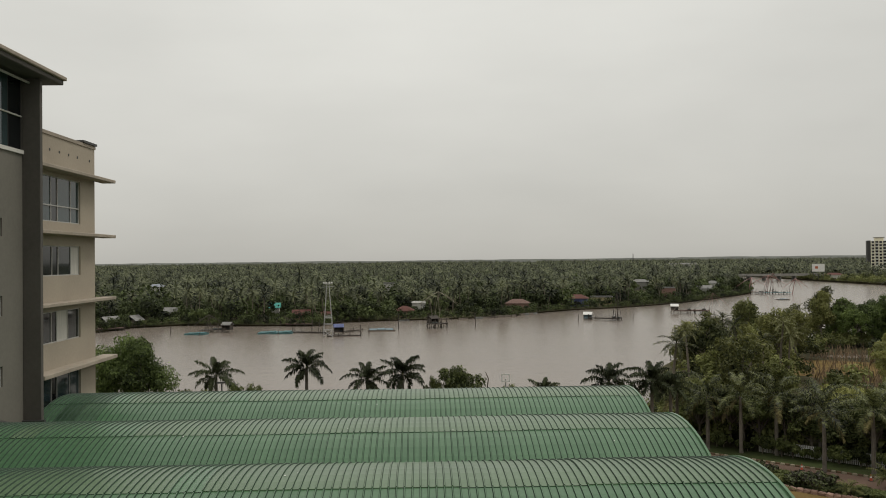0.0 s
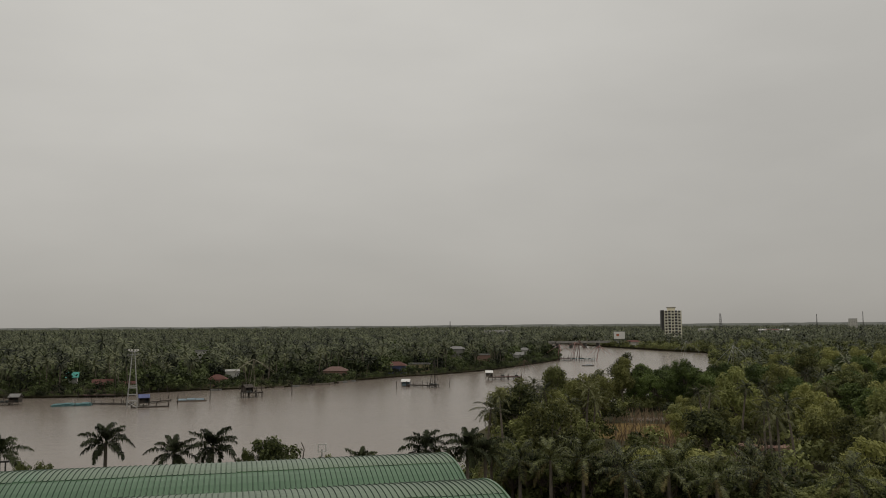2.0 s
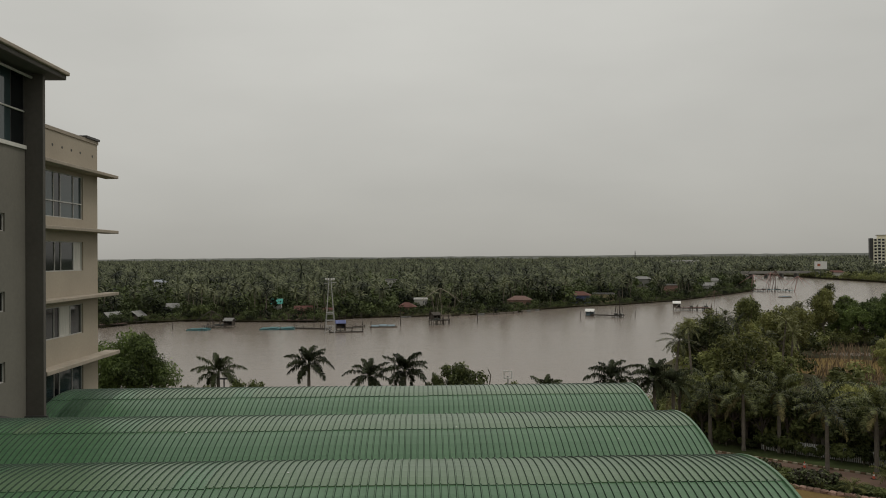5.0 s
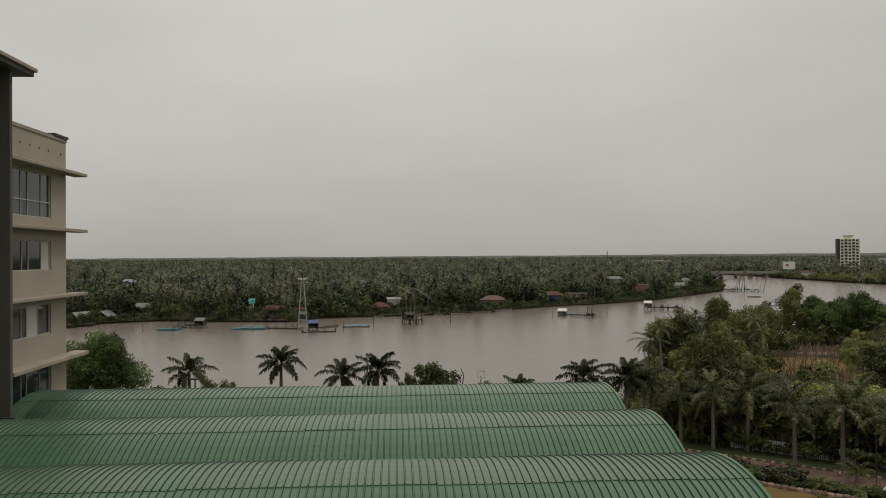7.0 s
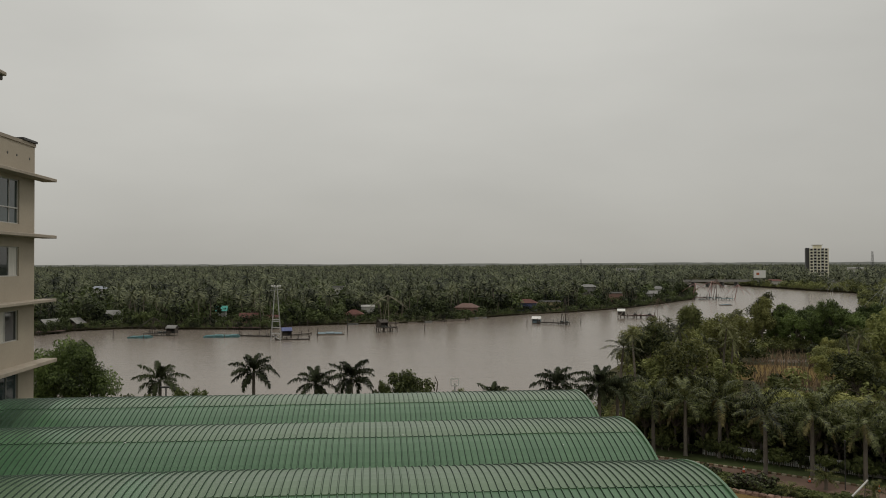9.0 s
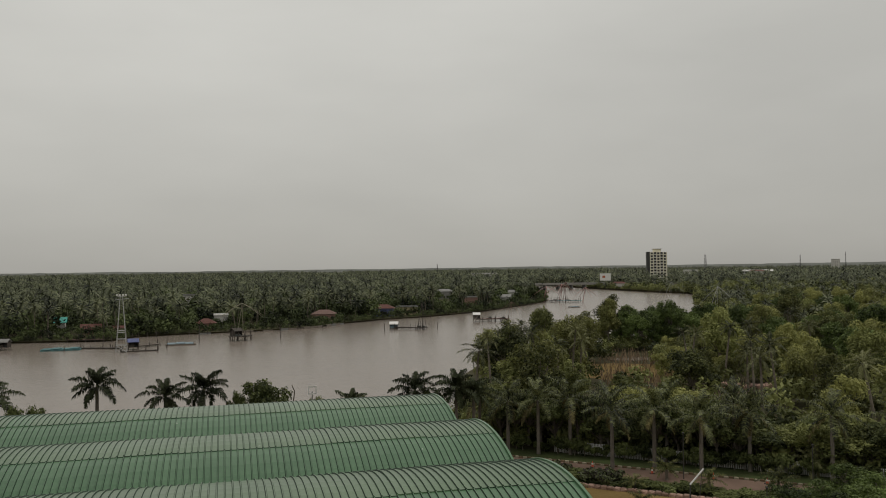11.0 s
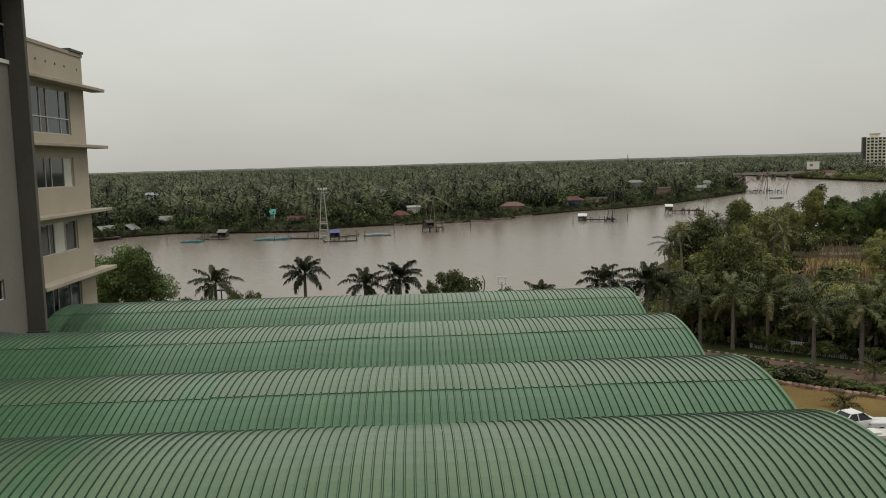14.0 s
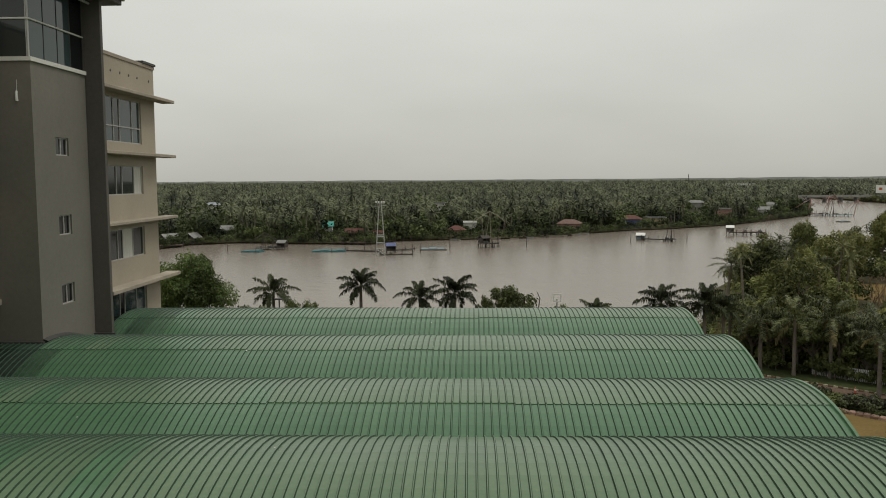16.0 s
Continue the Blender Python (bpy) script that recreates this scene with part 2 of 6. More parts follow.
STEEL = material("galvanised_steel", (0.42, 0.42, 0.41), rough=0.5, metal=0.4, spread=0.12)
DARK_STEEL = material("dark_painted_steel", (0.05, 0.048, 0.045), rough=0.6, spread=0.15)
TEAL = material("teal_sheet", (0.05, 0.30, 0.25), rough=0.6, spread=0.15)
BLUE = material("faded_blue_paint", (0.10, 0.12, 0.25), rough=0.7, spread=0.25)
NET_TEAL = material("teal_netting", (0.055, 0.145, 0.15), rough=0.8, spread=0.4, scale=1.2)
NET_BLUE = material("pale_blue_netting", (0.16, 0.22, 0.25), rough=0.8, spread=0.25)
TILE_RED = material("red_roof_tile", (0.115, 0.046, 0.036), rough=0.85, spread=0.3, scale=1.0, fine=6, bump=0.3)
SLATE = material("pale_slate_roof", (0.27, 0.29, 0.33), rough=0.7, spread=0.2, scale=0.7, fine=6, bump=0.2)
REDWOOD = material("reddish_weathered_timber", (0.17, 0.105, 0.088), rough=0.9, spread=0.3, scale=1.5, fine=10, bump=0.4)
STAINED = material("stained_concrete", (0.15, 0.15, 0.14), rough=0.9, spread=0.25, scale=0.3, fine=5, bump=0.2)
NET_HEAP = material("dark_heaped_netting", (0.05, 0.055, 0.05), rough=0.95, spread=0.4, scale=2, fine=12, bump=0.5)
PINK_POLE = material("pinkish_painted_pole", (0.34, 0.19, 0.17), rough=0.8, spread=0.2)
POLE_PALE = material("sun_bleached_pole", (0.27, 0.25, 0.18), rough=0.8, spread=0.2)
BRICK_RED = material("brick_red_coping", (0.42, 0.13, 0.06), rough=0.8, spread=0.15, scale=0.8)
TIN = material("weathered_tin", (0.21, 0.205, 0.195), rough=0.8, spread=0.3, scale=0.7)
PINK_WALL = material("pink_plaster", (0.33, 0.20, 0.16), rough=0.85, spread=0.15)
YELLOW_WALL = material("yellow_plaster", (0.46, 0.39, 0.22), rough=0.85, spread=0.15)
CREAM_WALL = material("cream_plaster", (0.78, 0.73, 0.58), rough=0.85, spread=0.08)
WHITE_WALL = material("white_plaster", (0.58, 0.56, 0.52), rough=0.85, spread=0.1)
CONCRETE = material("grey_concrete", (0.30, 0.29, 0.27), rough=0.9, spread=0.15, scale=0.6)
ORANGE = material("faded_orange_plastic", (0.55, 0.10, 0.05), rough=0.6, spread=0.12)
OLD_FROND = material("yellowing_palm_frond", (0.17, 0.135, 0.062), rough=0.75, spread=0.3, scale=0.6, fine=4, bump=0.0, island=0.4, rand=0.3, spec=0.25, translucent=0.15, second=(0.20, 0.175, 0.075))
DRY = material("dry_reed", (0.20, 0.14, 0.085), rough=0.9, spread=0.3, island=0.6)
YELLOW_LEAF = material("variegated_leaf", (0.094, 0.116, 0.033), rough=0.7, spread=0.3, scale=0.25, fine=2, bump=0.0, island=0.5, rand=0.5, spec=0.2, translucent=0.28, second=(0.235, 0.258, 0.078))
FLOWER_RED = material("reddish_hedge_leaf", (0.085, 0.045, 0.025), rough=0.6, spread=0.4, island=0.7, translucent=0.15, second=(0.06, 0.075, 0.025))


# ---- building helpers ----
def mesh_object(name, bm, mat, parent=None, label=""):
    me = bpy.data.meshes.new(name)
    bm.normal_update()
    bm.to_mesh(me)
    bm.free()
    me.materials.append(mat)
    ob = new(name, me)
    ob.parent = parent
    if label:
        ob["label"] = label
    return ob


def part(name, bm, mat, parent, label=""):
    return mesh_object(name, bm, mat, parent, label)


def thing(name, at, label, category, group="", turn=0.0):
    ob = new(name)
    ob.empty_display_size = 0.3
    ob.matrix_world = pose(*at, 0, 0, turn)
    return tagged(ob, label, category, group)


def box(bm, x0, x1, y0, y1, z0, z1, bevel=0.0):
    v = [bm.verts.new((x, y, z)) for z in (z0, z1) for y in (y0, y1) for x in (x0, x1)]
    fs = [bm.faces.new([v[i] for i in q]) for q in ((0, 2, 3, 1), (4, 5, 7, 6), (0, 1, 5, 4), (2, 6, 7, 3), (0, 4, 6, 2), (1, 3, 7, 5))]
    if bevel:
        es = {e for f in fs for e in f.edges}
        bmesh.ops.bevel(bm, geom=list(es), offset=bevel, segments=1, affect="EDGES")
    return bm


def boxed(*a, **k):
    return box(bmesh.new(), *a, **k)


def rod(bm, a, b, r0, r1=None, n=8):
    a, b = Vector(a), Vector(b)
    r1 = r0 if r1 is None else r1
    d = (b - a).normalized()
    u = d.orthogonal().normalized()
    w = d.cross(u)
    rings = []
    for p, r in ((a, r0), (b, r1)):
        rings.append([bm.verts.new(p + (u * math.cos(2 * math.pi * i / n) + w * math.sin(2 * math.pi * i / n)) * r) for i in range(n)])
    for i in range(n):
        bm.faces.new((rings[0][i], rings[0][(i + 1) % n], rings[1][(i + 1) % n], rings[1][i]))
    bm.faces.new(rings[0][::-1])
    bm.faces.new(rings[1])
    return bm


def rods(points, r0, r1=None, n=8):
    """A bent rod along the points."""
    bm = bmesh.new()
    r1 = r0 if r1 is None else r1
    k = len(points) - 1
    for i in range(k):
        rod(bm, points[i], points[i + 1], r0 + (r1 - r0) * i / k, r0 + (r1 - r0) * (i + 1) / k, n)
    return bm


def raw_mesh(name, verts, faces, mat):
    me = bpy.data.meshes.new(name)
    me.from_pydata([tuple(v) for v in verts], [], faces)
    me.materials.append(mat)
    return me


# ---- plants ----
def feather(verts, faces, rng, phi, e0, length, droop, pairs, blade, width, hang, start=0.14):
    """One feathered leaf seen from near by: an arched midrib with narrow blades that bend over and hang."""
    heading = Vector((math.cos(phi), math.sin(phi), 0))
    side = Vector((-math.sin(phi), math.cos(phi), 0))
    steps = 10
    pts, tans, p = [], [], Vector((0, 0, 0))
    for i in range(steps + 1):
        e = e0 - droop * (i / steps) ** 1.25
        t = heading * math.cos(e) + Vector((0, 0, math.sin(e)))
        pts.append(p)
        tans.append(t)
        p = p + t * (length / steps)
    for i in range(steps):
        w = 0.045 * (1 - i / steps) + 0.012
        b = len(verts)
        verts += [pts[i] + side * w, pts[i] - side * w, pts[i + 1] - side * w * 0.8, pts[i + 1] + side * w * 0.8]
        faces.append((b, b + 1, b + 2, b + 3))
    for j in range(pairs):
        s = start + (1 - start) * (j + 0.5) / pairs
        f = s * steps
        i = min(steps - 1, int(f))
        q, t = pts[i].lerp(pts[i + 1], f - i), tans[i]
        up = side.cross(t)
        up = up if up.z > 0 else -up
        k = blade * math.sin(math.pi * min(1.0, s * 0.84 + 0.13)) ** 0.6
        for sgn in (1, -1):
            a = k * rng.uniform(0.75, 1.15)
            out = (side * sgn * 0.8 + t * 0.5 + up * rng.uniform(-0.15, 0.55)).normalized()
            m = q + out * a * 0.5
            tip = m + (out * 0.6 + Vector((0, 0, -hang * rng.uniform(0.6, 1.3)))).normalized() * a * 0.6
            b = len(verts)
            verts += [q - t * width, q + t * width, m + t * width * 0.9, m - t * width * 0.9, tip]
            faces += [(b, b + 1, b + 2, b + 3), (b + 3, b + 2, b + 4)]


def plume(verts, faces, rng, phi, e0, length, droop, steps, half, sag):
    """One leaf of a palm far off: a folded, ragged-edged blade along an arched midrib."""
    heading = Vector((math.cos(phi), math.sin(phi), 0))
    side = Vector((-math.sin(phi), math.cos(phi), 0))
    p, b = Vector((0, 0, 0)), len(verts)
    for i in range(steps + 1):
        s = i / steps
        e = e0 - droop * s ** 1.2
        w = half * math.sin(math.pi * (0.06 + 0.9 * s)) ** 0.6
        for sgn in (1, -1):
            u = w * rng.uniform(0.55, 1.25)
            verts.append(p + side * sgn * u * 0.75 - Vector((0, 0, u * sag)))
        verts.append(p.copy())
        p = p + (heading * math.cos(e) + Vector((0, 0, math.sin(e)))) * (length / steps)
    for i in range(steps):
        k = b + 3 * i
        faces += [(k, k + 2, k + 5, k + 3), (k + 2, k + 1, k + 4, k + 5)]


def plume_crown(name, rng, count, length, steps, half, mat, rise=(1.3, -0.9)):
    verts, faces = [], []
    for i in range(count):
        u = (i + rng.uniform(0, 0.6)) / count
        plume(verts, faces, rng, i * 2.399 + rng.uniform(-0.3, 0.3), rise[0] + (rise[1] - rise[0]) * u, length * rng.uniform(0.8, 1.1), rng.uniform(0.8, 1.6), steps, half, 0.75)
    return raw_mesh(name, verts, faces, mat)


def feather_crown(name, rng, count, length, pairs, blade, mat, width=0.045, rise=(1.4, -0.7), droop=(0.9, 1.8), hang=1.3):
    verts, faces = [], []
    for i in range(count):
        u = (i + rng.uniform(0, 0.6)) / count
        feather(verts, faces, rng, i * 2.399 + rng.uniform(-0.3, 0.3), rise[0] + (rise[1] - rise[0]) * u, length * rng.uniform(0.85, 1.1) * (0.8 + 0.3 * math.sin(math.pi * u)), rng.uniform(*droop), pairs, blade, width, hang)
    return raw_mesh(name, verts, faces, mat)


def trunk_mesh(name, rng, height, r0, r1, lean, mat, bulge=0.0, sides=8):
    bm = bmesh.new()
    pts = [(lean[0] * (k / 7) ** 1.6, lean[1] * (k / 7) ** 1.6, height * k / 7) for k in range(8)]
    for k in range(7):
        f = lambda j: (r0 + (r1 - r0) * (j / 7) + bulge * math.sin(math.pi * j / 7)) * (1.25 if j == 0 else 1)
        rod(bm, pts[k], pts[k + 1], f(k), f(k + 1), sides)
    me = bpy.data.meshes.new(name)
    bm.to_mesh(me)
    bm.free()
    me.materials.append(mat)
    return me


def palm(at, height, trunk, crown, label, group, turn=0.0, size=1.0, extra=None, name="coconut_palm"):
    """trunk: (mesh, its height, its lean)."""
    ob = thing(name, at, label, "palm tree", group, turn)
    k = height / trunk[1]
    t = new("trunk", trunk[0])
    t.parent, t.scale = ob, (1, 1, k)
    c = new("crown", crown)
    c.parent, c.location, c.scale = ob, (trunk[2][0], trunk[2][1], height), (size, size, size)
    if extra:
        s = new("crownshaft", extra)
        s.parent, s.location = ob, (trunk[2][0], trunk[2][1], height)
    return ob


def leaf_cloud(rng, lobes, count, size, verts, faces):
    """Small folded leaf sprigs over and in the lobes: (centre, radii)."""
    weights = [l[1][0] * l[1][1] + l[1][2] * l[1][0] for l in lobes]
    for _ in range(count):
        c, r = rng.choices(lobes, weights)[0]
        v = Vector((rng.gauss(0, 1), rng.gauss(0, 1), rng.gauss(0, 1) + 0.25)).normalized()
        depth = rng.uniform(0.0, 1.0) ** 0.35
        bumpy = 1.0 + 0.38 * noise.noise(v * 2.3 + Vector(c))
        p = Vector(c) + Vector((v.x * r[0], v.y * r[1], v.z * r[2])) * depth * bumpy
        nrm = (v + Vector((rng.gauss(0, 0.5), rng.gauss(0, 0.5), rng.gauss(0, 0.5) + 0.25))).normalized()
        u = nrm.orthogonal().normalized()
        w = nrm.cross(u)
        an = rng.uniform(0, 6.28)
        a = u * math.cos(an) + w * math.sin(an)
        b = nrm.cross(a)
        s = size * rng.uniform(0.6, 1.35)
        k = len(verts)
        verts += [p - a * s, p + b * s * 0.5 + nrm * s * 0.12, p + a * s, p - b * s * 0.5 + nrm * s * 0.12]
        faces += [(k, k + 1, k + 2), (k, k + 2, k + 3)]


def tree_meshes(seed, radius, height, count, leaf, mat, lobes_n=9, flat=0.8, low=0.55):
    """Trunk with limbs, and a crown of many leaf sprigs, for a tree with its foot at the origin."""
    rng = random.Random(seed)
    lobes = []
    top = height
    for i in range(lobes_n):
        an, q = i * 2.4 + rng.uniform(-0.4, 0.4), (0.0 if i == 0 else rng.uniform(0.25, 0.8))
        rr = radius * rng.uniform(0.24, 0.46)
        z = top - rr * flat - (0 if i == 0 else rng.uniform(0.05, low) * height * 0.55 * (0.4 + q))
        lobes.append(((math.cos(an) * q * radius, math.sin(an) * q * radius, z), (rr, rr, rr * flat)))
    verts, faces = [], []
    leaf_cloud(rng, lobes, count, leaf, verts, faces)
    crown = raw_mesh("crown", verts, faces, mat)
    bm = bmesh.new()
    fork = Vector((0, 0, height * 0.32))
    rod(bm, (0, 0, -0.3), fork, radius * 0.07, radius * 0.05, 7)
    for c, r in lobes:
        mid = fork.lerp(Vector(c), 0.5) + Vector((rng.uniform(-0.3, 0.3), rng.uniform(-0.3, 0.3), 0.2))
        rod(bm, fork, mid, radius * 0.035, radius * 0.022, 5)
        rod(bm, mid, c, radius * 0.022, radius * 0.008, 5)
    tm = bpy.data.meshes.new("trunk")
    bm.to_mesh(tm)
    bm.free()
    tm.materials.append(BARK)
    return tm, crown


def tree(at, meshes, label, group, turn=0.0, size=(1, 1, 1), name="broadleaf_tree", category="tree"):
    ob = thing(name, at, label, category, group, turn)
    for n, me in zip(("trunk", "crown"), meshes):
        o = new(n, me)
        o.parent, o.scale = ob, size
    return ob


# ---- ground and water ----
LAND_Z = 1.5


def land(name, outline, z, mat, label, depth=4.0):
    """A flat sheet of land with sloping banks, from its outline in plan."""
    bm = bmesh.new()
    top = [bm.verts.new((x, y, z)) for x, y in outline]
    face = bm.faces.new(top)
    if face.normal.z < 0 or face.calc_area() == 0:
        face.normal_update()
    if depth:
        n = len(outline)
        cx = [Vector(p) for p in outline]
        low = []
        for i in range(n):
            a, b, c = cx[i - 1], cx[i], cx[(i + 1) % n]
            t = ((b - a).normalized() + (c - b).normalized()).normalized()
            low.append(bm.verts.new((b.x + t.y * 2.5, b.y - t.x * 2.5, z - depth)))
        for i in range(n):
            bm.faces.new((top[i], top[(i + 1) % n], low[(i + 1) % n], low[i]))
    bmesh.ops.recalc_face_normals(bm, faces=bm.faces)
    bmesh.ops.triangulate(bm, faces=[f for f in bm.faces if len(f.verts) > 4])
    ob = mesh_object(name, bm, mat)
    return tagged(ob, label, "ground", kind="structure")


FAR_BANK = [(-4500, 60), (-900, 190), (-309.0, 231.8), (-156.8, 250.8), (-101.4, 268.6), (-97.2, 284.2), (-81.5, 293.6), (-56.4, 286.3), (-33.4, 284.2), (-27.8, 298.2), (-12.2, 303.0), (0.0, 304.6), (17.2, 309.4), (34.1, 318.6), (46.2, 335.3), (64.1, 351.7), (87.0, 364.0), (120.0, 391.0), (156, 436), (189, 480), (214, 537), (228, 585), (266, 690), (290, 770), (350, 1100), (352, 4800), (-4500, 4800)]
NEAR_BANK = [(-4500, -4500), (4800, -4500), (4800, 4800), (360, 4800), (358, 1100), (345, 760), (338, 690), (334, 601), (340, 562), (314, 505), (286, 465), (246, 400), (192, 300), (136, 206), (114, 201), (64, 190), (42, 150), (32, 116), (22, 99), (-10, 94), (-60, 95), (-200, 100), (-4500, -60)]
land("ground", NEAR_BANK[::-1], LAND_Z, SOIL, "dark soil and undergrowth on the riverside")
land("ground_1", FAR_BANK[::-1], 0.45, SOIL, "low wooded bank across the river")
water_bm = bmesh.new()
water_bm.faces.new([water_bm.verts.new(p) for p in ((-4700, -200, 0), (4900, -200, 0), (4900, 4900, 0), (-4700, 4900, 0))])
tagged(mesh_object("water", water_bm, WATER), "calm brown river water reflecting a grey sky", "water", kind="structure")

# ---- vaulted sheet roof ----
CREST_Z, ARC_R, ROOF_END = 15.42, 9.0, 10.55
VAULTS = [(41.7, 3.85, -17.9), (34.0, 3.95, -29.0), (26.0, 4.0, -29.0), (19.4, 3.3, -29.0), (12.6, 3.5, -29.0)]
PITCH, RIBS = 0.235, 4  # rib spacing, and ribs to a sheet


def panel_mesh(name, a0, a1, steps, lift, mat, lip=0):
    """A bent roofing sheet with one standing seam along its edge, over the arc from a0 to a1."""
    section = []
    for k in range(RIBS):
        x = k * PITCH
        section += [(x, 0.0), (x + 0.018, 0.044), (x + 0.04, 0.044), (x + 0.058, 0.0)]
    section.append((RIBS * PITCH - 0.002, 0.0))
    verts, faces, mats = [], [], []
    for i in range(steps + 1):
        a = a0 + (a1 - a0) * i / steps
        for x, h in section:
            r = ARC_R + h + lift
            verts.append((x, r * math.sin(a), r * math.cos(a) - ARC_R))
    k = len(section)
    for i in range(steps):
        for j in range(k - 1):
            faces.append((i * k + j, i * k + j + 1, (i + 1) * k + j + 1, (i + 1) * k + j))
            # both flanks of each rib get the darker green as painted shade
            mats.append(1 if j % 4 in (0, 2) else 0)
    b = len(verts)
    for j in range(k):
        x, y, z = verts[j]
        verts.append((x, y, z - 0.034))
    for j in range(k - 1):
        faces.append((b + j, b + j + 1, j + 1, j))
        # lip 1 colours the sheet's end dark for a shadow line
        mats.append(lip)
    me = raw_mesh(name, verts, faces, mat)
    me.materials.append(RIB_SHADE_GREEN)
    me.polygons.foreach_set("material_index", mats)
    return me


def build_vaults():
    lap_rng = random.Random(17)
    for yc, hw, x0 in VAULTS:
        lap = -math.asin((2.95 if yc == 19.4 else 1.4) / ARC_R)
        roof = thing("vaulted_roof", (0, yc, CREST_Z), "long barrel-vaulted roof of green standing-seam sheets", "roof", "green roof vaults")
        a = math.asin(hw / ARC_R)
        sheets = {}
        # the last two kinds carry the hotel's shade in their colour
        for kind, m_low, m_high in (("green", ROOF_GREEN, ROOF_DUSTY), ("clean", ROOF_GREEN, ROOF_GREEN), ("half_shade", ROOF_SHADE_HALF, ROOF_SHADE_HALF), ("old", ROOF_SHADE_DEEP, ROOF_SHADE_DEEP)):
            sheets[kind] = []
            for k in range(3):
                edge_a = lap + (k - 1) * 0.0035
                sheets[kind].append((panel_mesh("lower_sheet", -a, edge_a, 4, 0.0, m_low), panel_mesh("upper_sheet", edge_a - 0.012, a, 10, 0.026 if k else 0.018, m_high, 0 if k == 2 else 1)))
        n = int((ROOF_END - x0) / (PITCH * RIBS))
        k = 0
        for i in range(n):
            x = ROOF_END - PITCH * RIBS * (i + 0.5)
            # sheets nearest the hotel take the painted-shade kinds
            kind = "old" if yc == 34.0 and x < -18.0 else "half_shade" if (yc == 41.7 and x < -14.6) or (yc == 34.0 and x < -16.9) or (yc == 26.0 and x < -26) else "green" if lap_rng.random() < (x + 24) / 20 else "clean"
            if lap_rng.random() < 0.45:
                k = lap_rng.randrange(3)
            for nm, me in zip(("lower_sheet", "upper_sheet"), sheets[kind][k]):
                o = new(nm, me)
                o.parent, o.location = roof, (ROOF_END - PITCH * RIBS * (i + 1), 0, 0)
        # gable trim, gutter and the closing soffit
        bm = bmesh.new()
        for i in range(16):
            a0, a1 = -a + 2 * a * i / 16, -a + 2 * a * (i + 1) / 16
            q = []
            for x, rr in ((0.0, 0.07), (0.09, 0.07), (0.09, -0.16), (0.0, -0.16)):
                q.append([bm.verts.new((ROOF_END + x, (ARC_R + rr) * math.sin(t), (ARC_R + rr) * math.cos(t) - ARC_R)) for t in (a0, a1)])
            for j in range(4):
                bm.faces.new((q[j][0], q[j][1], q[(j + 1) % 4][1], q[(j + 1) % 4][0]))
        part("edge_trim", bm, ROOF_GREEN, roof, "green edge trim")
        zf = ARC_R * math.cos(a) - ARC_R
        part("gutter", boxed(x0, ROOF_END, -hw - 0.1, -hw + 0.07, zf - 0.12, zf + 0.09), RIB_SHADE_GREEN, roof, "dark valley gutter")
        wall = boxed(x0, ROOF_END - 0.3, -hw + 0.01, hw - 0.01, LAND_Z - CREST_Z, zf - 0.13)
        part("hall_wall", wall, CONCRETE, roof, "grey hall wall under the roof")


build_vaults()

speck_rng = random.Random(31)
speck_v, speck_f = [], []
for i in range(26):
    yc, hw, x0 = VAULTS[speck_rng.choice((0, 1, 1, 2, 2, 3))]
    a, x = speck_rng.uniform(-0.3, 0.12), speck_rng.uniform(max(x0, -19), ROOF_END - 0.5)
    b, s = len(speck_v), speck_rng.uniform(0.015, 0.04)
    for k in range(7):
        q = s * speck_rng.uniform(0.6, 1.2)
        u, v = x + q * math.cos(k * 0.898), a + q * math.sin(k * 0.898) / ARC_R
        speck_v.append((u, yc + (ARC_R + 0.045) * math.sin(v), CREST_Z + (ARC_R + 0.045) * math.cos(v) - ARC_R))
    speck_f.append(tuple(range(b, b + 7)))
tagged(new("bird_droppings", raw_mesh("bird_droppings", speck_v, speck_f, WHITE)), "small white bird droppings on the green roof", "droppings", kind="stuff")

# ---- hotel wing ----
FX = -17.9


def wall_x(bm, x0, x1, y0, y1, z0, z1, holes):
    """A wall between x0 and x1 along y, with holes (ya, yb, za, zb) that go through it."""
    ys = sorted({y0, y1, *[h[0] for h in holes], *[h[1] for h in holes]})
    zs = sorted({z0, z1, *[h[2] for h in holes], *[h[3] for h in holes]})
    ny, nz = len(ys) - 1, len(zs) - 1
    solid = {(i, j) for i in range(ny) for j in range(nz) if not any(h[0] <= ys[i] and ys[i + 1] <= h[1] and h[2] <= zs[j] and zs[j + 1] <= h[3] for h in holes)}
    grid = {}

    def corner(k, i, j):
        if (k, i, j) not in grid:
            grid[k, i, j] = bm.verts.new(((x0, x1)[k], ys[i], zs[j]))
        return grid[k, i, j]

    for i, j in solid:
        bm.faces.new([corner(1, *c) for c in ((i, j), (i + 1, j), (i + 1, j + 1), (i, j + 1))])
        bm.faces.new([corner(0, *c) for c in ((i, j), (i, j + 1), (i + 1, j + 1), (i + 1, j))])
        for (di, dj), (a, b) in (((-1, 0), ((i, j), (i, j + 1))), ((1, 0), ((i + 1, j + 1), (i + 1, j))), ((0, -1), ((i + 1, j), (i, j))), ((0, 1), ((i, j + 1), (i + 1, j + 1)))):
            if (i + di, j + dj) not in solid:
                bm.faces.new((corner(0, *a), corner(1, *a), corner(1, *b), corner(0, *b)))
    bmesh.ops.recalc_face_normals(bm, faces=bm.faces)
    return bm


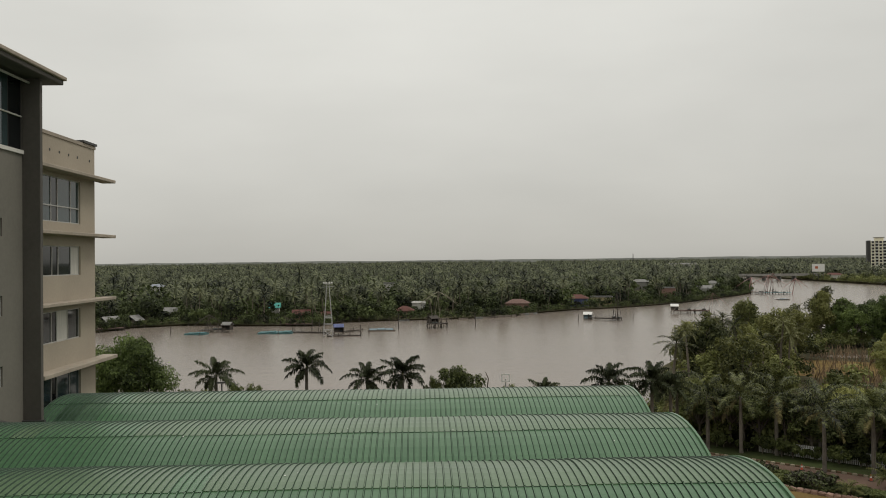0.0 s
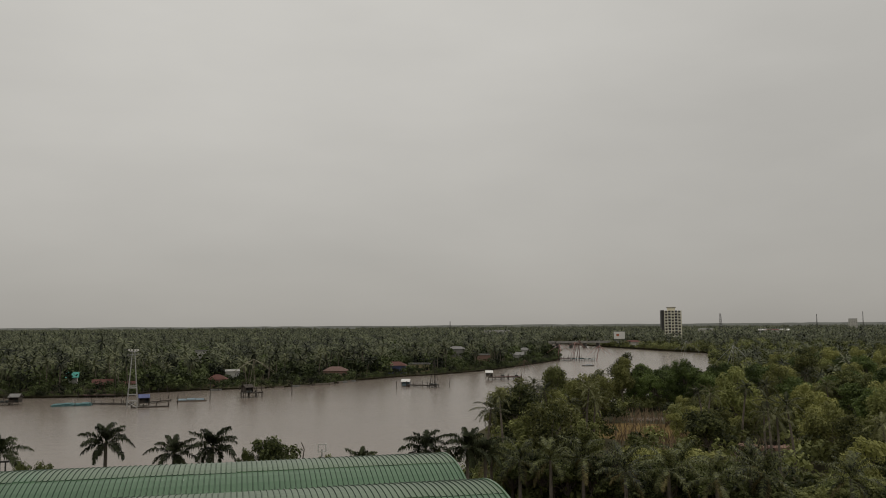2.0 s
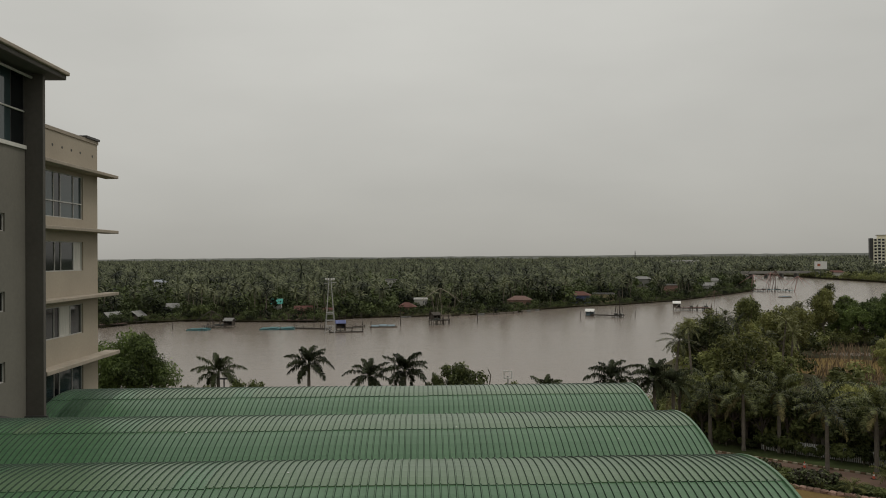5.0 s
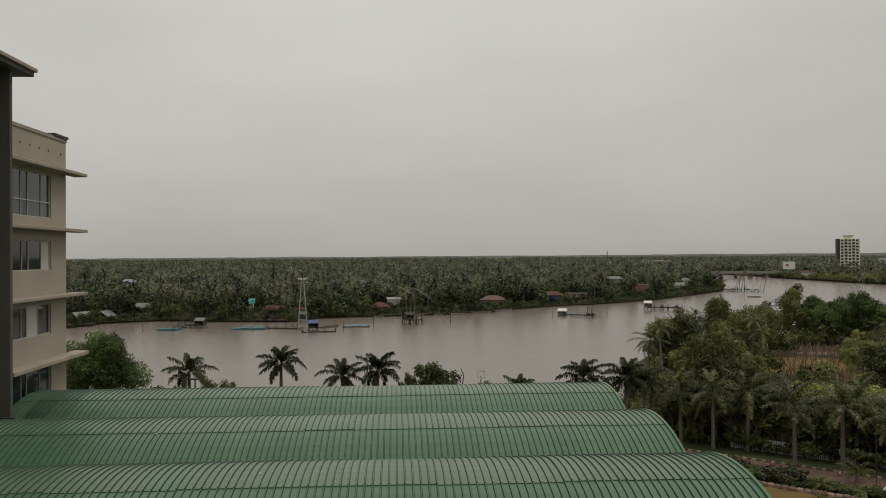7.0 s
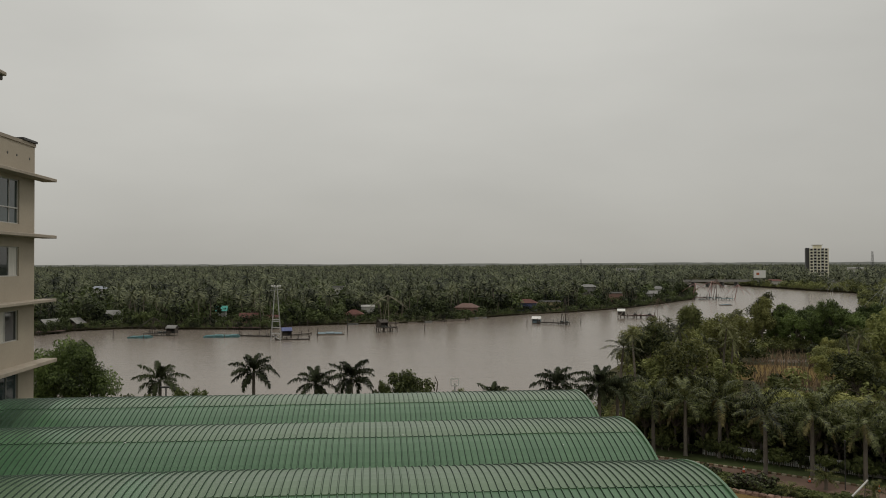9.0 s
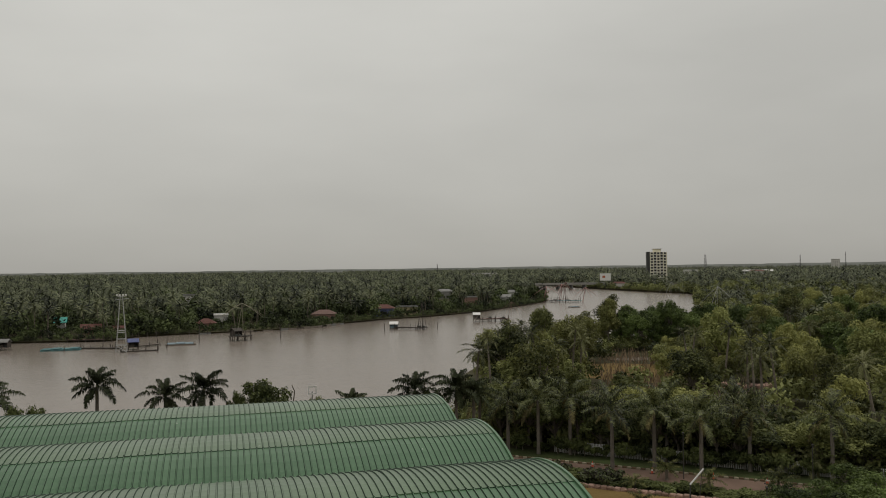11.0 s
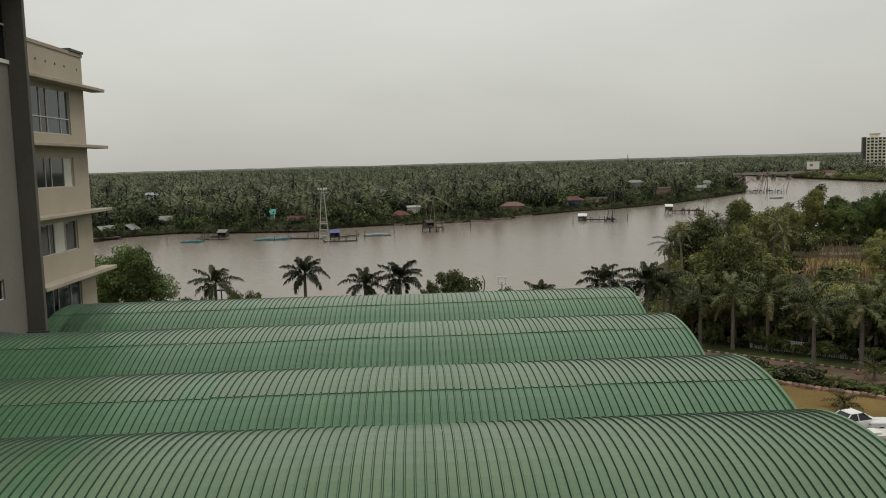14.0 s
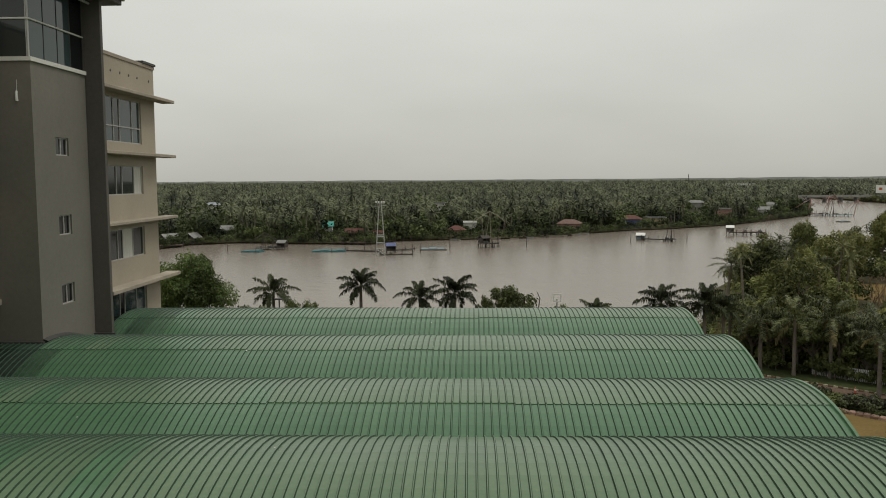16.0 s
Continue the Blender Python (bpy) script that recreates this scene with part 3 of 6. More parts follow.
def window_x(parent, y0, y1, z0, z1, splits, x=FX, glass=GLASS, rail=None, panes=None, frame_w=0.05):
    """A window in a wall that faces +x: frame with mullions, panes one by one."""
    w = part("window", boxed(x - 0.16, x - 0.08, y0, y1, z0, z0 + frame_w), FRAME_GREY, parent, "grey-framed sliding window")
    bm = bmesh.new()
    box(bm, x - 0.16, x - 0.08, y0, y1, z1 - frame_w, z1)
    edges = [y0, *splits, y1]
    for k, y in enumerate(edges):
        a, b = (y, y + frame_w) if k == 0 else (y - frame_w, y) if k == len(edges) - 1 else (y - frame_w / 2, y + frame_w / 2)
        box(bm, x - 0.16, x - 0.08, a, b, z0 + frame_w, z1 - frame_w)
    if rail:
        box(bm, x - 0.10, x - 0.05, y0 + frame_w, y1 - frame_w, rail - 0.03, rail + 0.03)
    part("frame", bm, FRAME_GREY, w)
    for k in range(len(edges) - 1):
        mat = (panes or {}).get(k, glass)
        part("pane", boxed(x - 0.135, x - 0.12, edges[k] + frame_w / 2 + 0.003, edges[k + 1] - frame_w / 2 - 0.003, z0 + frame_w + 0.002, z1 - frame_w - 0.002), mat, w)
    return w


def build_hotel():
    h = thing("hotel_wing", (0, 0, 0), "beige and taupe rendered hotel wing with projecting slab ledges", "building")
    # far bay
    wins = [(40.0, 44.65, 24.05, 26.3), (40.0, 44.65, 21.38, 22.88), (40.0, 44.6, 18.1, 19.65), (40.0, 44.6, 14.3, 16.55)]
    part("wall", wall_x(bmesh.new(), FX - 0.25, FX, 38.48, 46.6, 10.0, 28.25, wins), BEIGE, h, "beige rendered wall")
    part("wall", boxed(FX - 9, FX - 0.25, 46.35, 46.6, 10.0, 28.25), BEIGE, h, "beige rendered wall")
    part("coping", boxed(FX - 0.3, FX + 0.05, 38.48, 46.65, 28.25, 28.42), SLAB, h, "weathered parapet coping")
    part("roof_hatch", boxed(FX - 0.6, FX + 0.12, 44.9, 46.7, 28.44, 28.56), DARK_STEEL, h, "dark sheet cap on the parapet")
    for y in (41.0, 42.1, 43.2, 44.3, 45.9):
        part("drain_hole", rod(bmesh.new(), (FX - 0.05, y, 27.55), (FX + 0.015, y, 27.55), 0.07, n=10), DARK_STEEL, h, "small dark drain hole")
    for z, th, o in ((26.66, 0.17, 0.95), (23.56, 0.17, 0.95), (20.1, 0.16, 0.95), (16.85, 0.2, 1.0)):
        part("ledge", boxed(FX + 0.003, FX + o - 0.2, 38.6, 47.75, z - th, z, 0.02), SLAB, h, "thin projecting concrete ledge")
    window_x(h, *wins[0], (41.3, 42.05, 43.6), rail=24.85, glass=GLASS_BLUE, panes={1: GLASS_DARK})
    window_x(h, *wins[1], (41.4, 42.1, 43.6), panes={3: CURTAIN, 0: GLASS_DARK, 1: GLASS_DARK})
    window_x(h, *wins[2], (41.3, 41.9, 43.2), panes={2: CURTAIN, 1: GLASS_DARK})
    window_x(h, *wins[3], (41.3, 41.9, 43.4), glass=GLASS_BLUE, panes={1: GLASS_DARK})
    part("roof", boxed(FX - 9, FX - 0.26, 38.48, 46.34, 27.3, 27.6), CONCRETE, h)
    # stair tower
    small = [(35.2, 36.35, 23.2, 23.98), (35.2, 36.35, 19.75, 20.62), (35.2, 36.35, 16.72, 17.6)]
    part("wall", wall_x(bmesh.new(), FX - 0.25, FX, 33.4, 38.2, 10.0, 26.95, small), TAUPE, h, "taupe rendered stair tower wall")
    for s in small:
        window_x(h, *s, ((s[0] + s[1]) / 2,), frame_w=0.05, glass=GLASS_DARK)
    part("wall", boxed(FX - 9, FX - 0.25, 33.4, 33.65, 10.0, 26.95), TAUPE, h, "taupe rendered tower front")
    part("sill_band", boxed(FX - 9, FX + 0.08, 33.3, 33.66, 26.95, 27.12), CREAM, h, "pale sill band")
    part("sill_band", boxed(FX - 0.28, FX + 0.08, 33.66, 38.2, 26.95, 27.12), CREAM, h, "pale sill band")
    glaze = part("curtain_wall", boxed(FX - 0.10, FX - 0.06, 33.44, 33.52, 27.12, 30.4), FRAME_GREY, h, "blue-grey curtain wall glazing with a handrail")
    for k in range(4):
        y0 = 33.53 + k * 1.165
        part("pane", boxed(FX - 0.09, FX - 0.07, y0, y0 + 1.14, 27.13, 30.4), GLASS_BLUE if k < 3 else GLASS_DARK, glaze)
        part("mullion", boxed(FX - 0.11, FX - 0.05, y0 + 1.14, y0 + 1.165, 27.13, 30.4), DARK_STEEL, glaze)
    for k in range(5):
        x0 = FX - 0.12 - (k + 1) * 1.5
        part("pane", boxed(x0, x0 + 1.47, 33.46, 33.48, 27.13, 30.4), GLASS, glaze)
        part("mullion", boxed(x0 + 1.47, x0 + 1.5, 33.43, 33.5, 27.13, 30.4), FRAME_GREY, glaze)
    part("handrail", rods([(FX - 8, 33.41, 28.65), (FX - 0.02, 33.41, 28.65), (FX - 0.02, 38.15, 28.65)], 0.04), CREAM, glaze, "pale handrail")
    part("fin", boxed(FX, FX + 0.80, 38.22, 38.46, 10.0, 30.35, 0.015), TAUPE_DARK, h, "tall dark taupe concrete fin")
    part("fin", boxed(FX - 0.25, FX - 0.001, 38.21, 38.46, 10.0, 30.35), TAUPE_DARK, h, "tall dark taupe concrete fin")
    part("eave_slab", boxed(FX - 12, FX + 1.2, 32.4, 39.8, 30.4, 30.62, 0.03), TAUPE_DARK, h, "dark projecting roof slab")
    part("eave_slab", boxed(FX - 12, FX + 1.32, 32.3, 39.92, 30.62, 30.8, 0.03), SLAB, h, "weathered roof slab edge")
    part("soffit_beam", rods([(FX + 0.3, 33.0, 30.2), (FX + 0.3, 38.2, 30.2)], 0.06), FRAME_GREY, h, "pale pipe under the eave")
    part("flashing", boxed(FX - 2.0, FX + 0.1, 33.2, 33.39, 15.35, 15.47), DARK_STEEL, h, "dark flashing strip at the roof")
    part("flashing", boxed(FX, FX + 1.0, 38.05, 38.21, 14.6, 14.95), DARK_STEEL, h, "dark flashing strip at the roof")
    bm = bmesh.new()
    for i in range(8):
        t0, t1 = [math.asin((y - 34.0) / ARC_R) for y in (33.42 + i * 0.59, 33.42 + (i + 1) * 0.59)]
        q = [[bm.verts.new((x, 34.0 + (ARC_R + r) * math.sin(t), CREST_Z + (ARC_R + r) * math.cos(t) - ARC_R)) for x, r in ((FX + 0.003, 0.03), (FX + 0.003, 0.17), (FX + 0.05, 0.15), (FX + 0.22, 0.075))] for t in (t0, t1)]
        for j in range(4):
            bm.faces.new((q[0][j], q[0][(j + 1) % 4], q[1][(j + 1) % 4], q[1][j]))
    bmesh.ops.remove_doubles(bm, verts=bm.verts, dist=0.001)
    part("flashing", bm, DARK_STEEL, h, "dark curved flashing where the tower meets the roof")
    lamp_part = part("wall_lamp", rods([(FX - 0.6, 33.37, 25.35), (FX - 0.6, 33.35, 25.45), (FX - 0.6, 33.35, 25.65), (FX - 0.6, 33.37, 25.75)], 0.06, 0.045, 10), WHITE, h, "small white oval wall lamp")
    part("cable", rods([(FX - 0.6, 33.385, 25.75), (FX - 0.58, 33.385, 26.2)], 0.015, n=5), CREAM, lamp_part)
    # near bay with deep balconies
    nx, bx = FX - 1.64, FX - 3.44
    part("parapet", boxed(nx - 0.3, nx, 14.0, 33.38, 26.9, 28.55, 0.02), BEIGE, h, "beige balcony parapet with drain holes")
    part("coping", boxed(nx - 0.34, nx + 0.05, 14.0, 33.28, 28.55, 28.68), CREAM, h, "pale parapet coping")
    for y in (32.6, 31.5, 30.3, 29.0):
        part("drain_hole", rod(bmesh.new(), (nx - 0.05, y, 27.8), (nx + 0.008, y, 27.8), 0.06, n=10), DARK_STEEL, h, "small dark drain hole")
    part("balcony_slab", boxed(bx, nx - 0.31, 14.0, 33.38, 26.9, 27.1), SLAB, h, "projecting balcony slab")
    part("balcony_slab", boxed(bx, nx, 14.0, 33.38, 23.73, 23.97, 0.02), SLAB, h, "projecting balcony slab")
    part("parapet", boxed(nx - 0.2, nx, 14.0, 33.38, 20.31, 21.63, 0.02), BEIGE, h, "beige balcony parapet")
    part("balcony_slab", boxed(bx, nx - 0.21, 14.0, 33.38, 20.31, 20.52), SLAB, h, "projecting balcony slab")
    part("balcony_slab", boxed(bx, nx, 14.0, 33.38, 17.0, 17.24, 0.02), SLAB, h, "projecting balcony slab")
    doors = [(31.4, 32.9, 24.04, 26.3), (31.4, 32.9, 20.78, 22.7), (31.4, 32.9, 17.6, 19.8), (31.4, 32.9, 14.6, 16.5)]
    part("wall", wall_x(bmesh.new(), bx - 0.2, bx - 0.003, 14.0, 33.38, 10.0, 28.0, doors), TAUPE, h, "shaded taupe balcony wall")
    for d in doors:
        window_x(h, *d, (), x=bx, glass=GLASS_DARK)


build_hotel()
rear = mesh_object("wall_rear", boxed(-32.0, 40.0, -2.6, -2.2, LAND_Z - 0.2, 30.0), BEIGE)
tagged(rear, "beige rendered wall of the hotel behind the roofs", "wall", kind="structure")

# ---- the far coconut groves ----
def grove_variants(rng, kind):
    out = []
    for k in range(6):
        verts, faces = [], []
        if kind == "palm":
            hgt = rng.uniform(8.5, 13.5)
            for i in range(15):
                u = (i + rng.uniform(0, 0.6)) / 15
                plume(verts, faces, rng, i * 2.399, 1.3 - 2.2 * u, rng.uniform(2.4, 3.4), rng.uniform(0.8, 1.7), 4, 0.36, 0.9)
            verts = [v + Vector((0, 0, hgt)) for v in verts]
            b = len(verts)
            lean = rng.uniform(-1, 1)
            for j in range(3):
                an = j * 2.1
                verts += [Vector((math.cos(an) * 0.2 + lean, math.sin(an) * 0.2, -0.5)), Vector((math.cos(an) * 0.13, math.sin(an) * 0.13, hgt))]
            for j in range(3):
                faces.append((b + 2 * j, b + 2 * ((j + 1) % 3), b + 2 * ((j + 1) % 3) + 1, b + 2 * j + 1))
        elif kind == "far":
            hgt = rng.uniform(9.0, 14.0)
            for i in range(9):
                plume(verts, faces, rng, i * 2.399, 1.2 - 1.8 * i / 9, rng.uniform(2.8, 4.0), 1.3, 2, 0.75, 0.8)
            verts = [v + Vector((0, 0, hgt)) for v in verts]
            lobes = [((rng.uniform(-2, 2), rng.uniform(-2, 2), hgt * 0.5), (3.5, 3.5, hgt * 0.3))]
            leaf_cloud(rng, lobes, 7, 2.2, verts, faces)
        else:
            hgt = rng.uniform(6.0, 10.5)
            lobes = []
            for j in range(5):
                an = j * 1.3
                lobes.append(((math.cos(an) * 2.0, math.sin(an) * 2.0, hgt * rng.uniform(0.35, 0.75)), (2.2, 2.2, hgt * 0.28)))
            leaf_cloud(rng, lobes, 130, 0.72, verts, faces)
        out.append((np.array([tuple(v) for v in verts], dtype=np.float32), faces))
    return out


def scatter(name, spots, variants, mat, label, category, rng, foot=0.45):
    """One joined mesh of many plants at the spots (x, y, scale)."""
    all_v, loops, starts, at, lp = [], [], [], 0, 0
    packed = []
    for v, f in variants:
        idx = np.array([i for q in f for i in q], dtype=np.int32)
        tot = np.array([len(q) for q in f], dtype=np.int32)
        packed.append((v, idx, tot))
    totals, tints = [], []
    for x, y, s in spots:
        v, idx, tot = packed[rng.randrange(len(packed))]
        an = rng.uniform(0, 6.283)
        c, sn = math.cos(an) * s, math.sin(an) * s
        w = np.empty_like(v)
        w[:, 0] = v[:, 0] * c - v[:, 1] * sn + x
        w[:, 1] = v[:, 0] * sn + v[:, 1] * c + y
        w[:, 2] = v[:, 2] * s * rng.uniform(0.85, 1.12) + foot
        all_v.append(w)
        loops.append(idx + at)
        totals.append(tot)
        tints.append(np.full(len(v), rng.random(), dtype=np.float32))
        at += len(v)
    vv, ii, tt = np.concatenate(all_v), np.concatenate(loops), np.concatenate(totals)
    me = bpy.data.meshes.new(name)
    me.vertices.add(len(vv))
    me.vertices.foreach_set("co", vv.ravel())
    me.loops.add(len(ii))
    me.loops.foreach_set("vertex_index", ii)
    me.polygons.add(len(tt))
    me.polygons.foreach_set("loop_start", np.concatenate([[0], np.cumsum(tt)[:-1]]).astype(np.int32))
    me.polygons.foreach_set("loop_total", tt)
    me.attributes.new("tint", "FLOAT", "POINT").data.foreach_set("value", np.concatenate(tints))
    me.update(calc_edges=True)
    me.materials.append(mat)
    return tagged(new(name, me), label, category, kind="stuff")


def inside(x, y, outline):
    hit, n = False, len(outline)
    for i in range(n):
        (xa, ya), (xb, yb) = outline[i], outline[(i + 1) % n]
        if (ya > y) != (yb > y) and x < (xb - xa) * (y - ya) / (yb - ya) + xa:
            hit = not hit
    return hit


def bank_gap(x, y, outline):
    """Distance from the water's edge."""
    best = 1e9
    for (xa, ya), (xb, yb) in zip(outline, outline[1:]):
        dx, dy = xb - xa, yb - ya
        t = max(0.0, min(1.0, ((x - xa) * dx + (y - ya) * dy) / (dx * dx + dy * dy)))
        best = min(best, math.hypot(x - xa - t * dx, y - ya - t * dy))
    return best


def grove_spots(rng, outline, rings, clearings, az0=-26.0, az1=42.0):
    """Plants scattered over the land inside the outline, by rings of distance (from, to, spacing)."""
    spots = []
    for d0, d1, gap in rings:
        area = (d1 * d1 - d0 * d0) / 2 * radians(az1 - az0)
        for _ in range(int(area / (gap * gap))):
            d, a = math.sqrt(rng.uniform(d0 * d0, d1 * d1)), radians(rng.uniform(az0, az1))
            x, y = d * math.sin(a), d * math.cos(a)
            if inside(x, y, outline) and not any((x - c[0]) ** 2 + (y - c[1]) ** 2 < c[2] ** 2 for c in clearings):
                if d > 760 or bank_gap(x, y, outline[:25]) > 3.0:
                    spots.append((x, y, rng.uniform(0.8, 1.15)))
    return spots


# ---- houses and buildings over the water ----
def house(at, w, d, h, turn, wall, roof, kind, label, windows=2, rise=1.6, name="house"):
    ob = thing(name, at, label, "house", turn=turn)
    part("wall", boxed(-w / 2, w / 2, -d / 2, d / 2, -0.6, h), wall, ob)
    o = 0.6
    bm = bmesh.new()
    if kind == "gable":
        prof = [(-d / 2 - o, h - 0.15), (0, h + rise), (d / 2 + o, h - 0.15), (d / 2 + o, h - 0.32), (0, h + rise - 0.2), (-d / 2 - o, h - 0.32)]
        rings = [[bm.verts.new((x, y, z)) for y, z in prof] for x in (-w / 2 - o, w / 2 + o)]
        for i in range(6):
            bm.faces.new((rings[0][i], rings[0][(i + 1) % 6], rings[1][(i + 1) % 6], rings[1][i]))
        for r in rings:
            bm.faces.new((r[0], r[1], r[4], r[5]))
            bm.faces.new((r[1], r[2], r[3], r[4]))
    elif kind == "hip":
        low = [bm.verts.new(p) for p in ((-w / 2 - o, -d / 2 - o, h - 0.1), (w / 2 + o, -d / 2 - o, h - 0.1), (w / 2 + o, d / 2 + o, h - 0.1), (-w / 2 - o, d / 2 + o, h - 0.1))]
        up = [bm.verts.new((-w / 2 + d / 2, 0, h + rise)), bm.verts.new((w / 2 - d / 2 + 0.01, 0, h + rise))]
        bm.faces.new((low[0], low[1], up[1], up[0]))
        bm.faces.new((low[1], low[2], up[1]))
        bm.faces.new((low[2], low[3], up[0], up[1]))
        bm.faces.new((low[3], low[0], up[0]))
        bm.faces.new(low[::-1])
    else:
        box(bm, -w / 2 - 0.3, w / 2 + 0.3, -d / 2 - 0.5, d / 2 + 0.3, h, h + 0.25)
        box(bm, -w / 2, w / 2, -d / 2, -d / 2 + 0.15, h + 0.25, h + 0.8)
    bmesh.ops.recalc_face_normals(bm, faces=bm.faces)
    part("roof", bm, roof, ob)
    part("door", boxed(-0.45, 0.45, -d / 2 - 0.05, -d / 2 + 0.02, 0.0, 2.05), WOOD_DARK, ob, "dark wooden door")
    floors = max(1, int(h / 3.2))
    for f in range(floors):
        for k in range(windows):
            x = -w / 2 + (k + 0.5) * w / windows
            if abs(x) < 1.2 and f == 0:
                continue
            wn_ = part("window", boxed(x - 0.6, x + 0.6, -d / 2 - 0.06, -d / 2 + 0.02, 1.0 + f * 3.1, 2.15 + f * 3.1), WOOD_GREY, ob)
            part("pane", boxed(x - 0.5, x + 0.5, -d / 2 - 0.075, -d / 2 - 0.062, 1.1 + f * 3.1, 2.05 + f * 3.1), GLASS_DARK, wn_)
    return ob


HOUSE_LIST = [
    ((-178, 570), 14, 8, 6.6, 15, WHITE_WALL, SLATE, "hip", "white two-storey house with a grey-blue hipped roof"),
    ((-97.7, 288), 6, 4.5, 2.6, 78, WOOD_GREY, TIN, "gable", "waterside shack with a weathered tin roof"),
    ((-43, 303), 7, 4, 3.0, 6, PINK_WALL, TILE_RED, "gable", "small reddish waterside hut with a tile roof"),
    ((-55.3, 318), 4.6, 5, 5.2, 5, WHITE_WALL, TEAL, "gable", "narrow white house with a bright teal sheet roof"),
    ((-6, 316), 8, 6, 3.2, 0, PINK_WALL, TILE_RED, "hip", "red-roofed house behind the river bank"),
    ((-0.8, 330), 6.5, 6, 5.6, 0, WHITE_WALL, WHITE, "flat", "white flat-roofed house among palms"),
    ((40.5, 349), 12, 7, 3.8, -12, PINK_WALL, REDWOOD, "hip", "long beige house with a pale tiled roof"),
    ((69.6, 371), 12, 7, 4.6, -14, BLUE, TILE_RED, "hip", "house with a red tile roof and blue painted walls"),
    ((82.5, 380), 12, 6, 4.4, -16, YELLOW_WALL, TIN, "flat", "yellow flat-roofed house by the water"),
    ((148, 560), 16, 9, 6.4, -15, CONCRETE, TIN, "hip", "grey house with a wide tin roof"),
    ((131, 440), 10, 7, 6.3, -18, PINK_WALL, CONCRETE, "flat", "pink two-storey house with a flat roof"),
    ((356, 712), 20, 10, 6.0, -28, WHITE_WALL, TILE_RED, "hip", "long white building with a red tile roof"),
    ((183, 520), 9, 6, 6.0, -22, WHITE_WALL, TIN, "hip", "white house with a pale roof at the point"),
    ((-20, 520), 9, 7, 8.5, 0, WHITE_WALL, TIN, "flat", "white house showing above the palms"),
    ((-93, 316), 6, 5, 3.8, 8, WHITE_WALL, TIN, "gable", "small white house with a tin roof among palms"),
    ((-104, 283), 7, 4, 2.6, 60, REDWOOD, TIN, "gable", "reddish timber boat shed at the water"),
    ((-112, 279), 5, 4, 2.2, 40, WOOD_GREY, TIN, "gable", "low grey timber shed at the water"),
    ((158, 462), 9, 6, 5.0, -20, WHITE_WALL, TIN, "gable", "white house among the palms of the point"),
    ((-34, 295), 5, 4, 2.6, 5, PINK_WALL, TILE_RED, "gable", "low red shed on the river bank"),
]
for (hx, hy), w_, d_, h_, turn_, wall_, roof_, kind_, label_ in HOUSE_LIST:
    house((hx, hy, 0.45), w_ * 0.8, d_ * 0.8, h_ * 0.82, turn_, wall_, roof_, kind_, label_, windows=max(2, int(w_ / 3)))

# sight lanes kept clear of palms in front of the houses: bearing, half width, distance, height seen
LANES = [(math.atan2(hx, hy), (w_ * 0.25) / math.hypot(hx, hy), math.hypot(hx, hy), 0.7 + h_ * 0.66) for (hx, hy), w_, d_, h_, *_ in HOUSE_LIST]
LANES += [(math.atan2(337, 700), 0.006, 745, 7.0), (math.atan2(320, 735), 0.04, 740, 3.0)]


def blocked(x, y, top):
    d, a = math.hypot(x, y), math.atan2(x, y)
    for la, half, dist, z in LANES:
        if abs(a - la) < half + 2.0 / d and d < dist + 5 and top > 22 - (22 - z) * d / dist:
            return True
    return False


def apartment_tower():
    ob = thing("apartment_tower", (445, 801, LAND_Z), "cream high-rise apartment tower with a dark side wall", "building", turn=-24)
    w, d, h = 20.5, 16.0, 34.0
    part("wall", boxed(-w / 2 + 3.0, w / 2, -d / 2, d / 2, -1, h), CREAM_WALL, ob, "cream rendered tower wall")
    part("wall", boxed(-w / 2, -w / 2 + 3.0, -d / 2 + 0.6, d / 2, -1, h + 0.5), DARK_STEEL, ob, "dark grey tower wall")
    part("roof", boxed(-w / 2 + 7, w / 2 - 6, -d / 2 + 3, d / 2 - 3, h, h + 3.2), CREAM_WALL, ob, "cream roof storey")
    part("roof", boxed(-w / 2 + 6, w / 2 - 5, -d / 2 + 2, d / 2 - 2, h + 3.2, h + 3.7), CONCRETE, ob, "flat roof slab")
    for f in range(11):
        z = 1.0 + f * 3.05
        for k in range(5):
            x = -w / 2 + 4.9 + k * 3.35
            if k in (1, 3):
                b = part("balcony", boxed(x - 1.3, x + 1.3, -d / 2 - 1.1, -d / 2 + 0.01, z - 0.35, z + 0.75), WHITE_WALL, ob, "pale balcony")
                part("opening", boxed(x - 1.2, x + 1.2, -d / 2 - 0.02, -d / 2 - 0.004, z + 0.76, z + 2.45), GLASS_DARK, b, "dark balcony opening")
            else:
                wn_ = part("window", boxed(x - 1.1, x + 1.1, -d / 2 - 0.05, -d / 2 + 0.01, z + 0.4, z + 2.3), CONCRETE, ob)
                part("pane", boxed(x - 1.0, x + 1.0, -d / 2 - 0.07, -d / 2 - 0.052, z + 0.5, z + 2.2), GLASS_DARK, wn_)


apartment_tower()


def billboard():
    ob = thing("billboard", (337, 700, LAND_Z), "white roadside billboard on steel posts at the water", "billboard", turn=-26)
    part("panel", boxed(-4.9, 4.9, -0.2, 0.2, 6.9, 13.4), WHITE, ob, "white panel with a small reddish mark")
    part("mark", boxed(-2.6, -0.2, -0.23, -0.202, 9.4, 11.4), BRICK_RED, ob, "reddish print bar")
    for x in (-4, 0, 4):
        part("post", rod(bmesh.new(), (x, 0.4, -0.3), (x, 0.4, 13.0), 0.2), DARK_STEEL, ob)


billboard()


